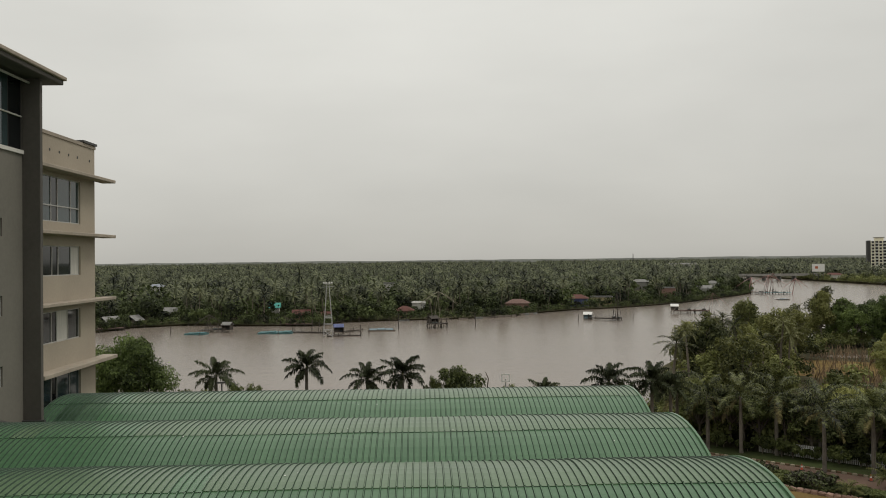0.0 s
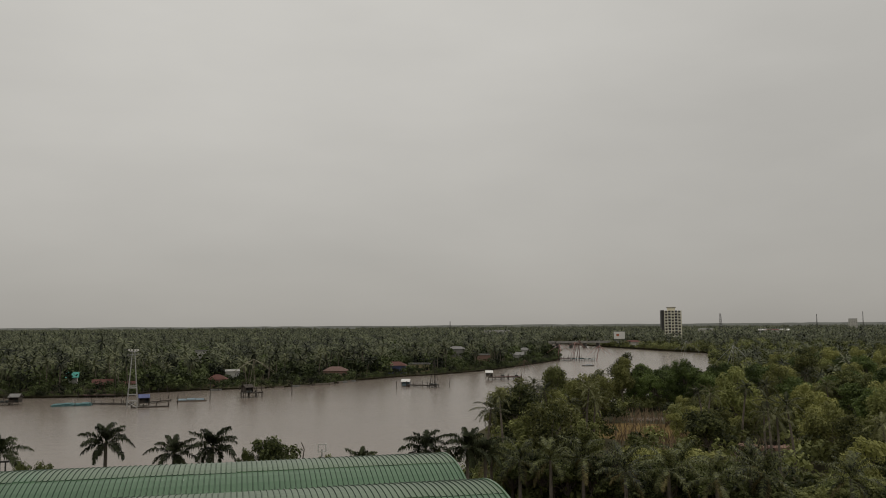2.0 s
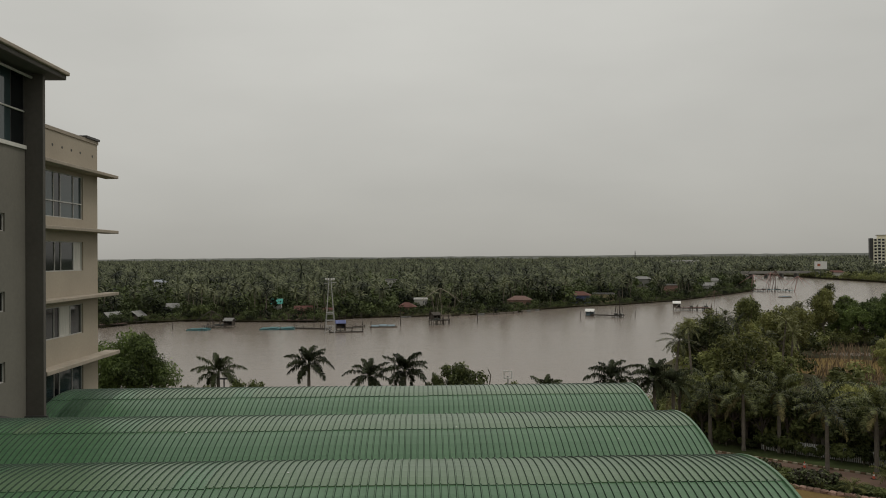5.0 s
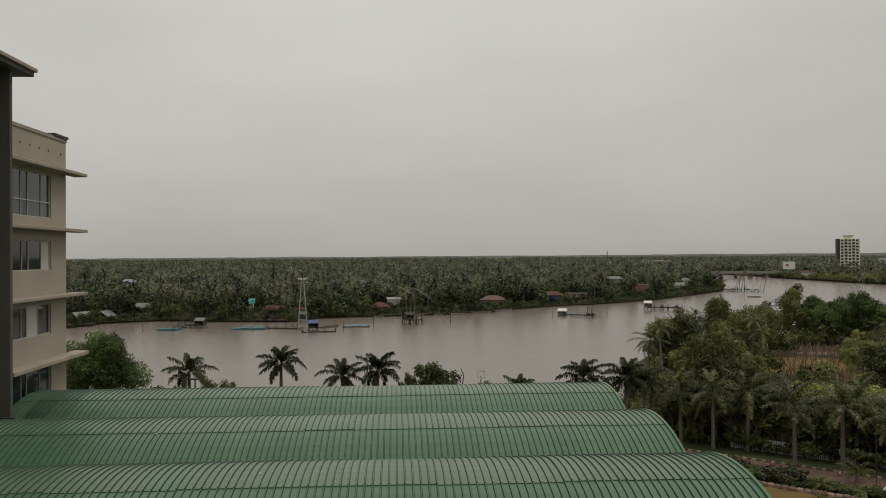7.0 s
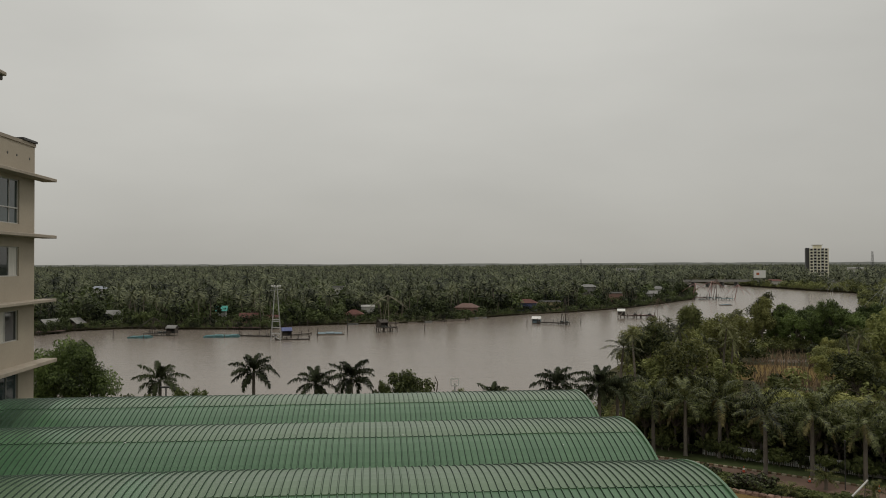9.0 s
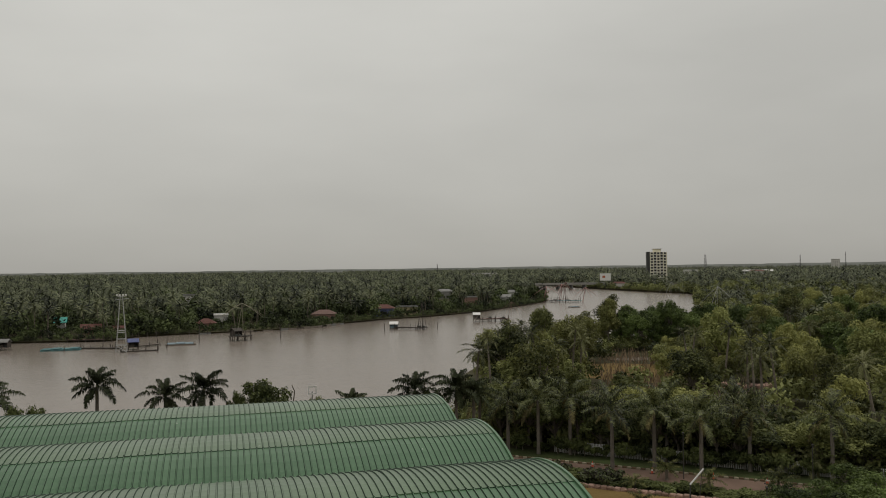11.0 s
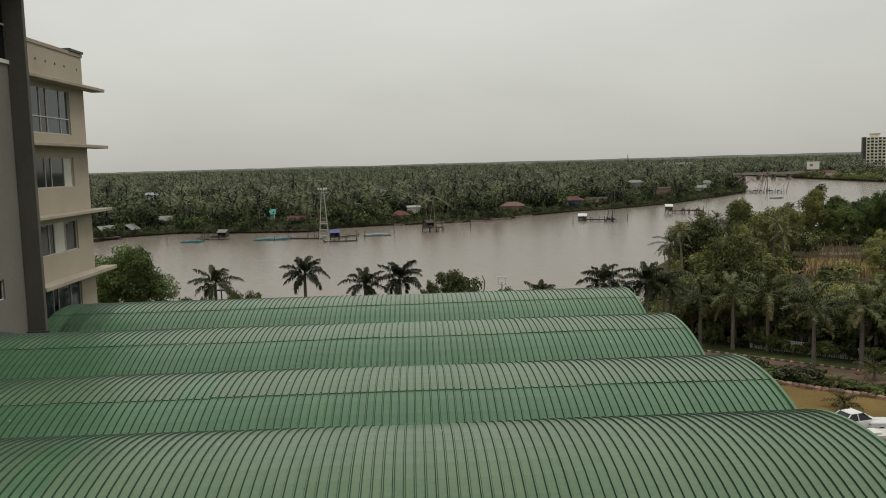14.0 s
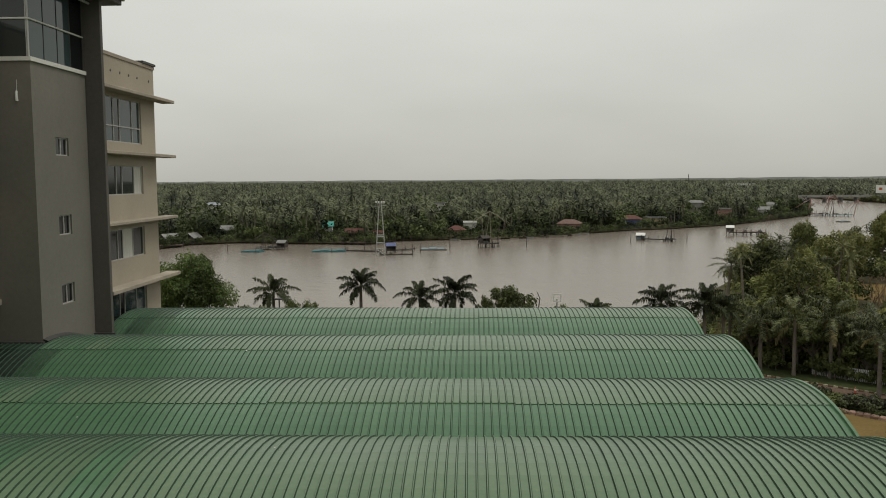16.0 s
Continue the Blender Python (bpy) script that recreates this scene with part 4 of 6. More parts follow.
def bridge():
    ob = thing("road_bridge", (0, 0, 0), "low concrete road bridge over the river mouth", "bridge")
    a, b = Vector((262, 745, 0)), Vector((352, 735, 0))
    n = 7
    bm = bmesh.new()
    box(bm, 0, (b - a).length, -4, 4, 4.2, 5.3)
    deck = part("deck", bm, CONCRETE, ob)
    rail = part("railing", boxed(0, (b - a).length, -4.1, -3.9, 5.3, 6.3), CONCRETE, ob)
    turn = math.degrees(math.atan2(b.y - a.y, b.x - a.x))
    for o in (deck, rail):
        o.matrix_local = pose(a.x, a.y, 0, 0, 0, turn)
    for i in range(n):
        p = a.lerp(b, (i + 0.5) / n)
        part("pier", boxed(p.x - 0.6, p.x + 0.6, p.y - 3.5, p.y + 3.5, -2, 4.2), STAINED, ob)


bridge()


def mast(at, h, r, label, name="antenna_mast"):
    ob = thing(name, at, label, "mast")
    for k in range(3):
        an = k * 2.094
        part("leg", rod(bmesh.new(), (math.cos(an) * r, math.sin(an) * r, -0.5), (math.cos(an) * r * 0.3, math.sin(an) * r * 0.3, h), 0.28, 0.18, 6), DARK_STEEL, ob)
    bm = bmesh.new()
    for i in range(int(h / 3)):
        z = i * 3.0
        for k in range(3):
            a0, a1 = k * 2.094, (k + 1) * 2.094
            q0, q1 = r * (1 - 0.7 * z / h), r * (1 - 0.7 * (z + 3) / h)
            rod(bm, (math.cos(a0) * q0, math.sin(a0) * q0, z), (math.cos(a1) * q1, math.sin(a1) * q1, min(h, z + 3)), 0.1, n=4)
    part("bracing", bm, DARK_STEEL, ob)
    return ob


mast((330, 1290, LAND_Z), 26, 1.2, "slender steel antenna mast over the trees")
mast((640, 1018, LAND_Z), 34, 3.2, "stout dark antenna tower over the trees")
mast((1140, 1466, LAND_Z), 38, 1.6, "slender steel antenna mast over the trees")
mast((1290, 1513, LAND_Z), 44, 1.6, "slender steel antenna mast over the trees")
house((1262, 1510, LAND_Z), 17, 14, 28, -40, WHITE_WALL, CONCRETE, "flat", "distant pale block of flats", windows=5, name="apartment_block")
house((372, 1180, LAND_Z), 38, 14, 10.0, -17, WHITE_WALL, TIN, "gable", "long pale-roofed hall above the trees", windows=6, rise=2.0, name="hall")
house((690, 975, LAND_Z), 24, 12, 11, -34, WHITE_WALL, TILE_RED, "hip", "red-roofed house above the trees", windows=5)
house((745, 1050, LAND_Z), 40, 12, 10.5, -35, WHITE_WALL, WHITE, "gable", "long pale-roofed shed above the trees", windows=6, name="shed")
house((600, 990, LAND_Z), 18, 12, 13, -30, WHITE_WALL, WHITE, "flat", "white building among distant trees", windows=5)

# ---- groves on both banks ----
rng = random.Random(7)
CLEAR = [(h[0][0], h[0][1], h[1] * 0.6 + 1.0) for h in HOUSE_LIST] + [(448, 800, 18), (600, 990, 12), (690, 975, 15), (745, 1050, 22), (372, 1180, 22), (337, 700, 5)]
PALM_V, FAR_V, BUSH_V = grove_variants(rng, "palm"), grove_variants(rng, "far"), grove_variants(rng, "bush")
far_spots = [s for s in grove_spots(rng, FAR_BANK, [(250, 480, 6.9), (480, 800, 9.2)], CLEAR) if not blocked(s[0], s[1], LAND_Z + 14 * s[2])]
front = sorted((s for s in far_spots if math.hypot(s[0], s[1]) < 470), key=lambda s: bank_gap(s[0], s[1], FAR_BANK[:25]))[:190]
front_set = set(front)


def swell(x, y):
    """The canopy's slow rise and fall."""
    return 1.0 + 0.38 * noise.noise(Vector((x / 26, y / 55, 0.3)))


scatter("coconut_grove", [(x, y, min(1.22, s * rng.uniform(0.72, 1.1) * swell(x, y))) for x, y, s in far_spots if (x, y, s) not in front_set], PALM_V, FROND_FAR, "dense coconut palm grove along the far river bank", "palm grove", rng)
scatter("undergrowth", [(s[0], s[1], s[2] * swell(s[0] + 90, s[1])) for s in grove_spots(rng, FAR_BANK, [(250, 480, 7.0), (480, 800, 9.5)], CLEAR) if not blocked(s[0], s[1], LAND_Z + 9)], BUSH_V, LEAF_FAR, "dark broadleaf trees and bushes among the palms", "undergrowth", rng)
edge = []
for (xa, ya), (xb, yb) in zip(FAR_BANK[2:23], FAR_BANK[3:24]):
    k = int(math.hypot(xb - xa, yb - ya) / 1.4)
    for i in range(k):
        t = (i + rng.random()) / k
        x, y = xa + (xb - xa) * t + rng.uniform(-1, 1), ya + (yb - ya) * t + rng.uniform(-2.2, 2.5)
        if not any((x - c[0]) ** 2 + (y - c[1]) ** 2 < (c[2] * 0.55) ** 2 for c in CLEAR) and rng.random() < 0.85:
            edge.append((x, y, rng.uniform(0.16, 0.5)))
for (xa, ya), (xb, yb) in zip(FAR_BANK[2:24], FAR_BANK[3:25]):
    k = int(math.hypot(xb - xa, yb - ya) / 0.9)
    for i in range(k):
        t = (i + rng.random()) / k
        x, y = xa + (xb - xa) * t, ya + (yb - ya) * t - rng.uniform(0.4, 2.6)
        if noise.noise(Vector((x / 9, y / 9, 2.0))) > -0.28:
            edge.append((x, y, rng.uniform(0.10, 0.26)))
for s in grove_spots(rng, FAR_BANK, [(250, 520, 5.5)], CLEAR):
    if bank_gap(s[0], s[1], FAR_BANK[:25]) < 60 and not blocked(s[0], s[1], 4.2):
        edge.append((s[0], s[1], rng.uniform(0.25, 0.42)))
for (hx, hy), w_, d_, *_ in HOUSE_LIST:
    for k in (-1.0, -0.75, -0.45, 0.1, 0.5, 0.8, 1.05):
        x, y = hx + k * w_ * 0.5 + rng.uniform(-0.6, 0.6), hy - d_ * 0.5 - rng.uniform(1.2, 3.0)
        if inside(x, y, FAR_BANK):
            edge.append((x, y, rng.uniform(0.22, 0.32) if abs(k) < 0.4 else rng.uniform(0.34, 0.6)))
for cx, cy, n_, sp in ((-78, 292, 9, 9), (-62, 284, 6, 5), (-50, 284, 5, 4), (-22, 300, 12, 8), (-15, 305, 7, 5), (30, 328, 5, 5), (57, 352, 6, 5), (100, 384, 12, 9), (112, 395, 8, 8), (146, 432, 6, 6), (196, 500, 14, 12), (205, 530, 8, 8), (-110, 300, 8, 8)):
    for _ in range(n_):
        x, y = cx + rng.gauss(0, sp), cy + abs(rng.gauss(0, sp * 0.6))
        if inside(x, y, FAR_BANK) and not blocked(x, y, 7.0):
            edge.append((x, y, rng.uniform(0.6, 1.05)))
scatter("bank_shrubs", edge, BUSH_V, LEAF_FAR, "low dark shrubs along the water's edge", "shrubs", rng)
scatter("distant_forest", [s for s in grove_spots(rng, FAR_BANK, [(800, 1400, 12.0), (1400, 2400, 20.0), (2400, 4200, 34.0)], CLEAR)], FAR_V, FROND_FAR, "flat palm forest reaching to the horizon", "forest", rng)
scatter("distant_forest", [s for s in grove_spots(rng, NEAR_BANK, [(800, 1400, 12.0), (1400, 2400, 20.0), (2400, 4200, 34.0)], CLEAR, 8, 44)], FAR_V, FROND_FAR, "flat palm forest reaching to the horizon", "forest", rng)
right_spots = [s for s in grove_spots(rng, NEAR_BANK[4:17] + [(300, 150)], [(235, 480, 7.5), (480, 800, 9.0)], CLEAR, 22, 44) if not blocked(s[0], s[1], LAND_Z + 14)]
right_spots += [(x, y, s) for x, y, s in grove_spots(rng, [(330, 470), (345, 760), (700, 760), (700, 300), (300, 300)], [(400, 800, 9.0)], CLEAR, 22, 44) if not blocked(x, y, LAND_Z + 14)]
right_edge = []
for (xa, ya), (xb, yb) in zip(NEAR_BANK[5:15], NEAR_BANK[6:16]):
    k = int(math.hypot(xb - xa, yb - ya) / 1.6)
    for i in range(k):
        t = (i + rng.random()) / k
        right_edge.append((xa + (xb - xa) * t + rng.uniform(-2.0, 6.0), ya + (yb - ya) * t + rng.uniform(-3.0, 1.0), rng.uniform(0.2, 0.75)))
scatter("shore_shrubs", right_edge, BUSH_V, LEAF_SHORE, "green shrubs overhanging the water's edge", "shrubs", rng, 0.6)
scatter("coconut_grove", [(s[0], s[1], s[2] * 0.74) for i, s in enumerate(right_spots) if i % 2], PALM_V, FROND_FAR, "coconut palms behind the riverside wood", "palm grove", rng)
scatter("undergrowth", [s for i, s in enumerate(right_spots) if not i % 2], BUSH_V, LEAF_SHORE, "broadleaf trees behind the riverside wood", "undergrowth", rng)

# distance haze is mixed into the colour of this far wooded rise
HAZE_WOOD = material("haze_tinted_wooded_rise", (0.42, 0.43, 0.41), rough=1.0, spread=0.12, scale=0.004, fine=0.02, bump=0.0, spec=0.0)
rise = bmesh.new()
row_low, row_top = [], []
for i in range(161):
    az = radians(-32 + i * 0.5)
    x, y = 4450 * math.sin(az), 4450 * math.cos(az)
    z = 18.5 + 3.0 * noise.noise(Vector((i * 0.11, 0, 1))) + 2.5 * noise.noise(Vector((i * 0.7, 3, 1))) + 9.0 * max(0.0, math.sin(az) - 0.1)
    row_low.append(rise.verts.new((x, y, -1)))
    row_top.append(rise.verts.new((x, y, z)))
for i in range(160):
    rise.faces.new((row_low[i + 1], row_low[i], row_top[i], row_top[i + 1]))
tagged(mesh_object("backdrop", rise, HAZE_WOOD), "wooded rise along the horizon, coloured pale grey-green for haze", "backdrop", kind="structure")

# single palms at the far water's edge
prng = random.Random(21)
COCO_TRUNKS = []
for k in range(4):
    lean = (prng.uniform(-1.6, 1.6), prng.uniform(-1.6, 1.6))
    COCO_TRUNKS.append((trunk_mesh("trunk", prng, 10.0, 0.2, 0.12, lean, BARK), 10.0, lean))
COCO_CROWNS = [plume_crown("crown", prng, 20, 3.1, 7, 0.44, FROND_EDGE) for _ in range(4)]
COCO_NEAR = [feather_crown("crown", prng, 17, 3.2, 20, 0.7, FROND_BANK, 0.05, rise=(1.3, -0.95), droop=(0.7, 1.4), hang=1.0) for _ in range(3)]
for i, (x, y, s) in enumerate(front):
    palm((x, y, 0.45), prng.uniform(6.5, 11.5), COCO_TRUNKS[i % 4], COCO_CROWNS[prng.randrange(4)], "tall coconut palm at the far water's edge", "far bank palms", prng.uniform(0, 360), s)

# ---- riverside trees behind the roof ----
ROYAL_TRUNKS = [(trunk_mesh("trunk", prng, 6.0, 0.19, 0.14, (0, 0), BARK_GREY, bulge=0.03, sides=10), 6.0, (0.0, 0.0))]
SHAFT_BM = bmesh.new()
rod(SHAFT_BM, (0, 0, -1.3), (0, 0, -0.5), 0.16, 0.15, 8)
rod(SHAFT_BM, (0, 0, -0.5), (0, 0, 0.15), 0.15, 0.07, 8)
SHAFT = bpy.data.meshes.new("crownshaft")
SHAFT_BM.to_mesh(SHAFT)
SHAFT.materials.append(FROND)
ROYAL_CROWNS = [feather_crown("crown", prng, 18, 3.05, 28, 0.9, FROND_DARK, 0.062, rise=(1.5, -0.5), droop=(0.8, 1.6), hang=2.0) for _ in range(4)]
ROYAL_LIGHT = [feather_crown("crown", prng, 16, 3.3, 28, 0.8, FROND_MID, 0.038, rise=(1.5, -0.6), droop=(0.7, 1.6), hang=1.2) for _ in range(3)]
OLD_FRONDS = [feather_crown("old_fronds", prng, 3, 2.9, 30, 0.8, OLD_FROND, 0.04, rise=(-0.3, -0.8), droop=(0.7, 1.0), hang=1.8) for _ in range(3)]


def river_palm(ratio, drop, y, size=1.0, i=0, crown=None):
    """Foot at y, its top drop * y under the eye."""
    top = 22 - drop * y
    palm((ratio * y, y, LAND_Z), top - LAND_Z - 2.25 * size, ROYAL_TRUNKS[0], (crown or ROYAL_CROWNS)[i % len(crown or ROYAL_CROWNS)], "royal palm with dark drooping fronds on the near bank", "riverside palms", i * 77, size, SHAFT, "royal_palm")


for i, (ratio, drop, size) in enumerate([(-0.243, 0.1127, 0.84), (-0.136, 0.1035, 0.86), (-0.064, 0.1205, 0.82), (-0.022, 0.1115, 0.9), (0.147, 0.143, 0.75), (0.2255, 0.1235, 0.95), (0.2775, 0.124, 0.95), (0.300, 0.134, 0.8)]):
    river_palm(ratio, drop, 86 + (i % 3), size * 1.06, i)

TREES_LEAFY = [tree_meshes(40 + k, 3.6 + 0.4 * (k % 2), 10.5, 4800, 0.235, LEAF, 18, 0.95, 1.15) for k in range(4)]
TREES_DARK = [tree_meshes(60 + k, 3.8, 10.0, 4800, 0.235, LEAF_MID, 18, 0.95, 1.15) for k in range(3)]
TREES_SHADE = [tree_meshes(70 + k, 3.9, 10.2, 4200, 0.26, LEAF_BANK, 20, 0.85, 1.0) for k in range(3)]
NEAR_LEAFY = tree_meshes(81, 3.9, 12.0, 20000, 0.115, LEAF_BANK, 17, 0.8, 0.75)
NEAR_TOP = tree_meshes(83, 2.6, 12.0, 7000, 0.11, LEAF_BANK, 9, 0.8, 0.5)
NEAR_DARK = tree_meshes(82, 3.0, 8.0, 4600, 0.18, LEAF_DARK, 16)
FENCE_DARK = tree_meshes(84, 3.0, 8.0, 1800, 0.25, LEAF_DARK, 14)
FENCE_GREEN = tree_meshes(85, 3.0, 8.0, 2200, 0.22, LEAF_MID, 14)
BUSHES = [tree_meshes(90 + k, 1.2, 1.7, 700, 0.16, LEAF_DARK, 6) for k in range(3)]
tree((-24.3, 70, LAND_Z), NEAR_LEAFY, "large rounded leafy tree at the corner of the hotel", "riverside trees", 30, (0.88, 0.88, 1.22))
tree((-23.0, 69.2, LAND_Z), NEAR_TOP, "sunlit yellow-green tree at the corner of the hotel", "riverside trees", 30, (1.0, 1.0, 1.2))
tree((-29.5, 72, LAND_Z), NEAR_DARK, "dark leafy tree behind the hotel corner", "riverside trees", 80, (1.4, 1.4, 1.35))
tree((-20.9, 74, LAND_Z), NEAR_DARK, "dark leafy tree on the near bank", "riverside trees", 10, (0.8, 0.8, 1.16))
tree((3.9, 87, LAND_Z), NEAR_DARK, "dark round-topped tree on the near bank", "riverside trees", 200, (0.92, 0.92, 1.18))
tree((1.2, 88, LAND_Z), NEAR_DARK, "thin brownish tree on the near bank", "riverside trees", 120, (0.4, 0.4, 1.03))
palm((-25.5, 60, LAND_Z), 13.2, ROYAL_TRUNKS[0], ROYAL_CROWNS[1], "royal palm with dark fronds beside the hotel", "riverside palms", 40, 0.8, SHAFT, "royal_palm")
for i, (x, y) in enumerate([(-18.6, 84), (-16.9, 83.5), (-22.3, 80), (-20.5, 80), (9.5, 87), (14, 86), (21, 88)]):
    tree((x, y, LAND_Z), NEAR_DARK, "small dark tree on the near bank", "riverside trees", i * 50, (0.5, 0.5, 1.05 if x < -12 else 0.93))


def hoop_post():
    ob = thing("basketball_hoop", (8.7, 86, LAND_Z), "white-framed basketball backboard on a slim pole", "basketball hoop")
    part("pole", rod(bmesh.new(), (0, 0, -0.2), (0, 0, 8.1), 0.07), STEEL, ob)
    bm = bmesh.new()
    for q in ((-0.45, 0.45, -0.09, -0.03, 8.5, 8.66), (-0.45, 0.45, -0.09, -0.03, 7.8, 7.94), (-0.45, -0.31, -0.09, -0.03, 7.94, 8.5), (0.31, 0.45, -0.09, -0.03, 7.94, 8.5)):
        box(bm, *q)
    part("frame", bm, WHITE, ob, "white open board frame")
    part("bracket", rods([(0, 0, 6.6), (0.5, -0.1, 7.1)], 0.035), STEEL, ob)


hoop_post()
lamp = thing("street_lamp", (-18.9, 80, LAND_Z), "dark lamp post with a flat head", "street lamp")
part("pole", rod(bmesh.new(), (0, 0, -0.2), (0, 0, 9.0), 0.07), DARK_STEEL, lamp)
part("head", boxed(-0.5, 0.3, -0.12, 0.12, 8.95, 9.1), DARK_STEEL, lamp)
dead = thing("bare_branch", (6.5, 88, LAND_Z), "bare twisted branch standing on the bank", "branch")
part("stem", rods([(0, 0, -0.2), (0.2, 0, 5.0), (0.6, 0, 7.9), (0.3, 0, 8.6)], 0.09, 0.04), BARK, dead)

# ---- riverside wood ----
wrng = random.Random(5)
WOOD = [(28, 101), (36, 116), (46, 148), (67, 184), (112, 195), (134, 200), (190, 294), (240, 300), (240, 120), (92, 60), (62, 74), (49, 85), (38, 94)]
OPEN = [(76, 148, 13), (76, 118, 9), (66, 122, 7), (87, 166, 9), (70, 134, 7)]
placed = []
for _ in range(4000):
    x, y = wrng.uniform(28, 240), wrng.uniform(64, 300)
    d = math.hypot(x, y)
    gap = 5.6 + d * 0.009
    if math.atan2(x, y) > radians(44) or not inside(x, y, WOOD) or any((x - o[0]) ** 2 + (y - o[1]) ** 2 < o[2] ** 2 for o in OPEN):
        continue
    if any((x - q[0]) ** 2 + (y - q[1]) ** 2 < gap * gap for q in placed):
        continue
    placed.append((x, y))
    k = wrng.random()
    # keep the clearing in sight over the nearer trees
    limit = 22 - 0.140 * d - LAND_Z if 0.46 < x / y < 0.60 and d < 165 else 99.0
    if 0.60 <= x / y < 0.70 and d < 118:
        limit = 22 - 0.172 * d - LAND_Z
    if d > 165 and 0.47 < x / y < 0.70:
        continue
    if limit < 3.5:
        continue
    k = max(k, 0.3) if limit < 11.5 else k
    if d > 150 and x / y > 0.46 and 0.3 <= k < 0.5:
        s = wrng.uniform(0.85, 1.15)
        tree((x, y, LAND_Z), TREES_SHADE[wrng.randrange(3)], "dark green leafy tree beyond the clearing", "woodland trees", wrng.uniform(0, 360), (s, s, min(s * wrng.uniform(0.8, 1.12), limit / 10.2)))
        continue
    if k < 0.17:
        palm((x, y, LAND_Z), wrng.uniform(7.5, 10.5), COCO_TRUNKS[wrng.randrange(4)], COCO_NEAR[wrng.randrange(3)], "coconut palm rising out of the riverside wood", "woodland palms", wrng.uniform(0, 360), wrng.uniform(0.65, 0.88))
    elif k < (0.52 if x / y < 0.47 else 0.78):
        s = wrng.uniform(0.8, 1.12)
        tree((x, y, LAND_Z), TREES_LEAFY[wrng.randrange(4)], "yellow-green leafy tree in the riverside wood", "woodland trees", wrng.uniform(0, 360), (s, s, min(s * wrng.uniform(0.78, 1.12), limit / 10.5)))
    else:
        s = wrng.uniform(0.8, 1.15)
        tree((x, y, LAND_Z), TREES_DARK[wrng.randrange(3)], "dark leafy tree in the riverside wood", "woodland trees", wrng.uniform(0, 360), (s, s, min(s * wrng.uniform(0.78, 1.12), limit / 10.0)))
for i in range(19):
    az, d = radians(26.4 + i * 0.52 + wrng.uniform(-0.3, 0.3)), 213 + wrng.uniform(-8, 6)
    s = wrng.uniform(0.8, 1.12)
    tree((d * math.sin(az), d * math.cos(az), LAND_Z), TREES_SHADE[i % 3], "dark leafy tree on a bare trunk at the water's edge", "shore trees", i * 67, (s * 0.9, s * 0.9, s * wrng.uniform(0.92, 1.08)))
for i in range(22):
    az, d = radians(wrng.uniform(28.6, 34.6)), wrng.uniform(150, 200)
    s = wrng.uniform(0.36, 0.52)
    tree((d * math.sin(az), d * math.cos(az), LAND_Z), TREES_LEAFY[i % 4], "low yellow-green tree at the edge of the clearing", "clearing trees", i * 71, (s * 1.25, s * 1.25, s))
tree((97, 197, LAND_Z), TREES_LEAFY[1], "tall tree standing above the riverside wood", "woodland trees", 15, (1.2, 1.2, 1.28))
tree((91, 188, LAND_Z), TREES_LEAFY[2], "tall tree standing above the riverside wood", "woodland trees", 75, (1.0, 1.0, 1.2))

for i, (ratio, drop, y) in enumerate([(0.389, 0.0678, 120), (0.414, 0.084, 112), (0.353, 0.0697, 133), (0.4325, 0.066, 132), (0.449, 0.0615, 146), (0.376, 0.097, 108), (0.60, 0.075, 118), (0.655, 0.07, 125), (0.56, 0.055, 190), (0.70, 0.085, 105)]):
    palm((ratio * y, y, LAND_Z), 22 - drop * y - LAND_Z - 2.0, COCO_TRUNKS[i % 4], COCO_NEAR[i % 3], "coconut palm rising out of the riverside wood", "woodland palms", i * 97, 0.72)
low_rng = random.Random(9)
lows = []
for _ in range(1300):
    x, y = low_rng.uniform(28, 200), low_rng.uniform(64, 260)
    if inside(x, y, WOOD) and not any((x - o[0]) ** 2 + (y - o[1]) ** 2 < (o[2] * 0.75) ** 2 for o in OPEN):
        lows.append((x, y, low_rng.uniform(0.3, 0.65)))
for _ in range(260):
    s, n = low_rng.uniform(-14, 45), low_rng.uniform(5.4, 15)
    lows.append((35.6 + 0.745 * s + 0.664 * n, 81.2 - 0.664 * s + 0.745 * n, low_rng.uniform(0.3, 0.5)))
for _ in range(60):
    az, d = radians(low_rng.uniform(26, 36)), low_rng.uniform(203, 216)
    lows.append((d * math.sin(az), d * math.cos(az), low_rng.uniform(0.22, 0.5)))
for _ in range(70):
    lows.append((low_rng.uniform(25, 40), low_rng.uniform(94, 112), low_rng.uniform(0.2, 0.4)))
scatter("wood_undergrowth", lows, BUSH_V, LEAF_SHORE, "mixed green undergrowth beneath the riverside trees", "undergrowth", low_rng, LAND_Z)


def pond(name, x, y, rx, ry, label, mat=WATER, z=0.02, category="water"):
    bm = bmesh.new()
    bm.faces.new([bm.verts.new((x + rx * math.cos(a * 0.4488) * (1 + 0.2 * math.sin(a * 2.1)), y + ry * math.sin(a * 0.4488), LAND_Z + z)) for a in range(14)])
    tagged(mesh_object(name, bm, mat), label, category, kind="structure")


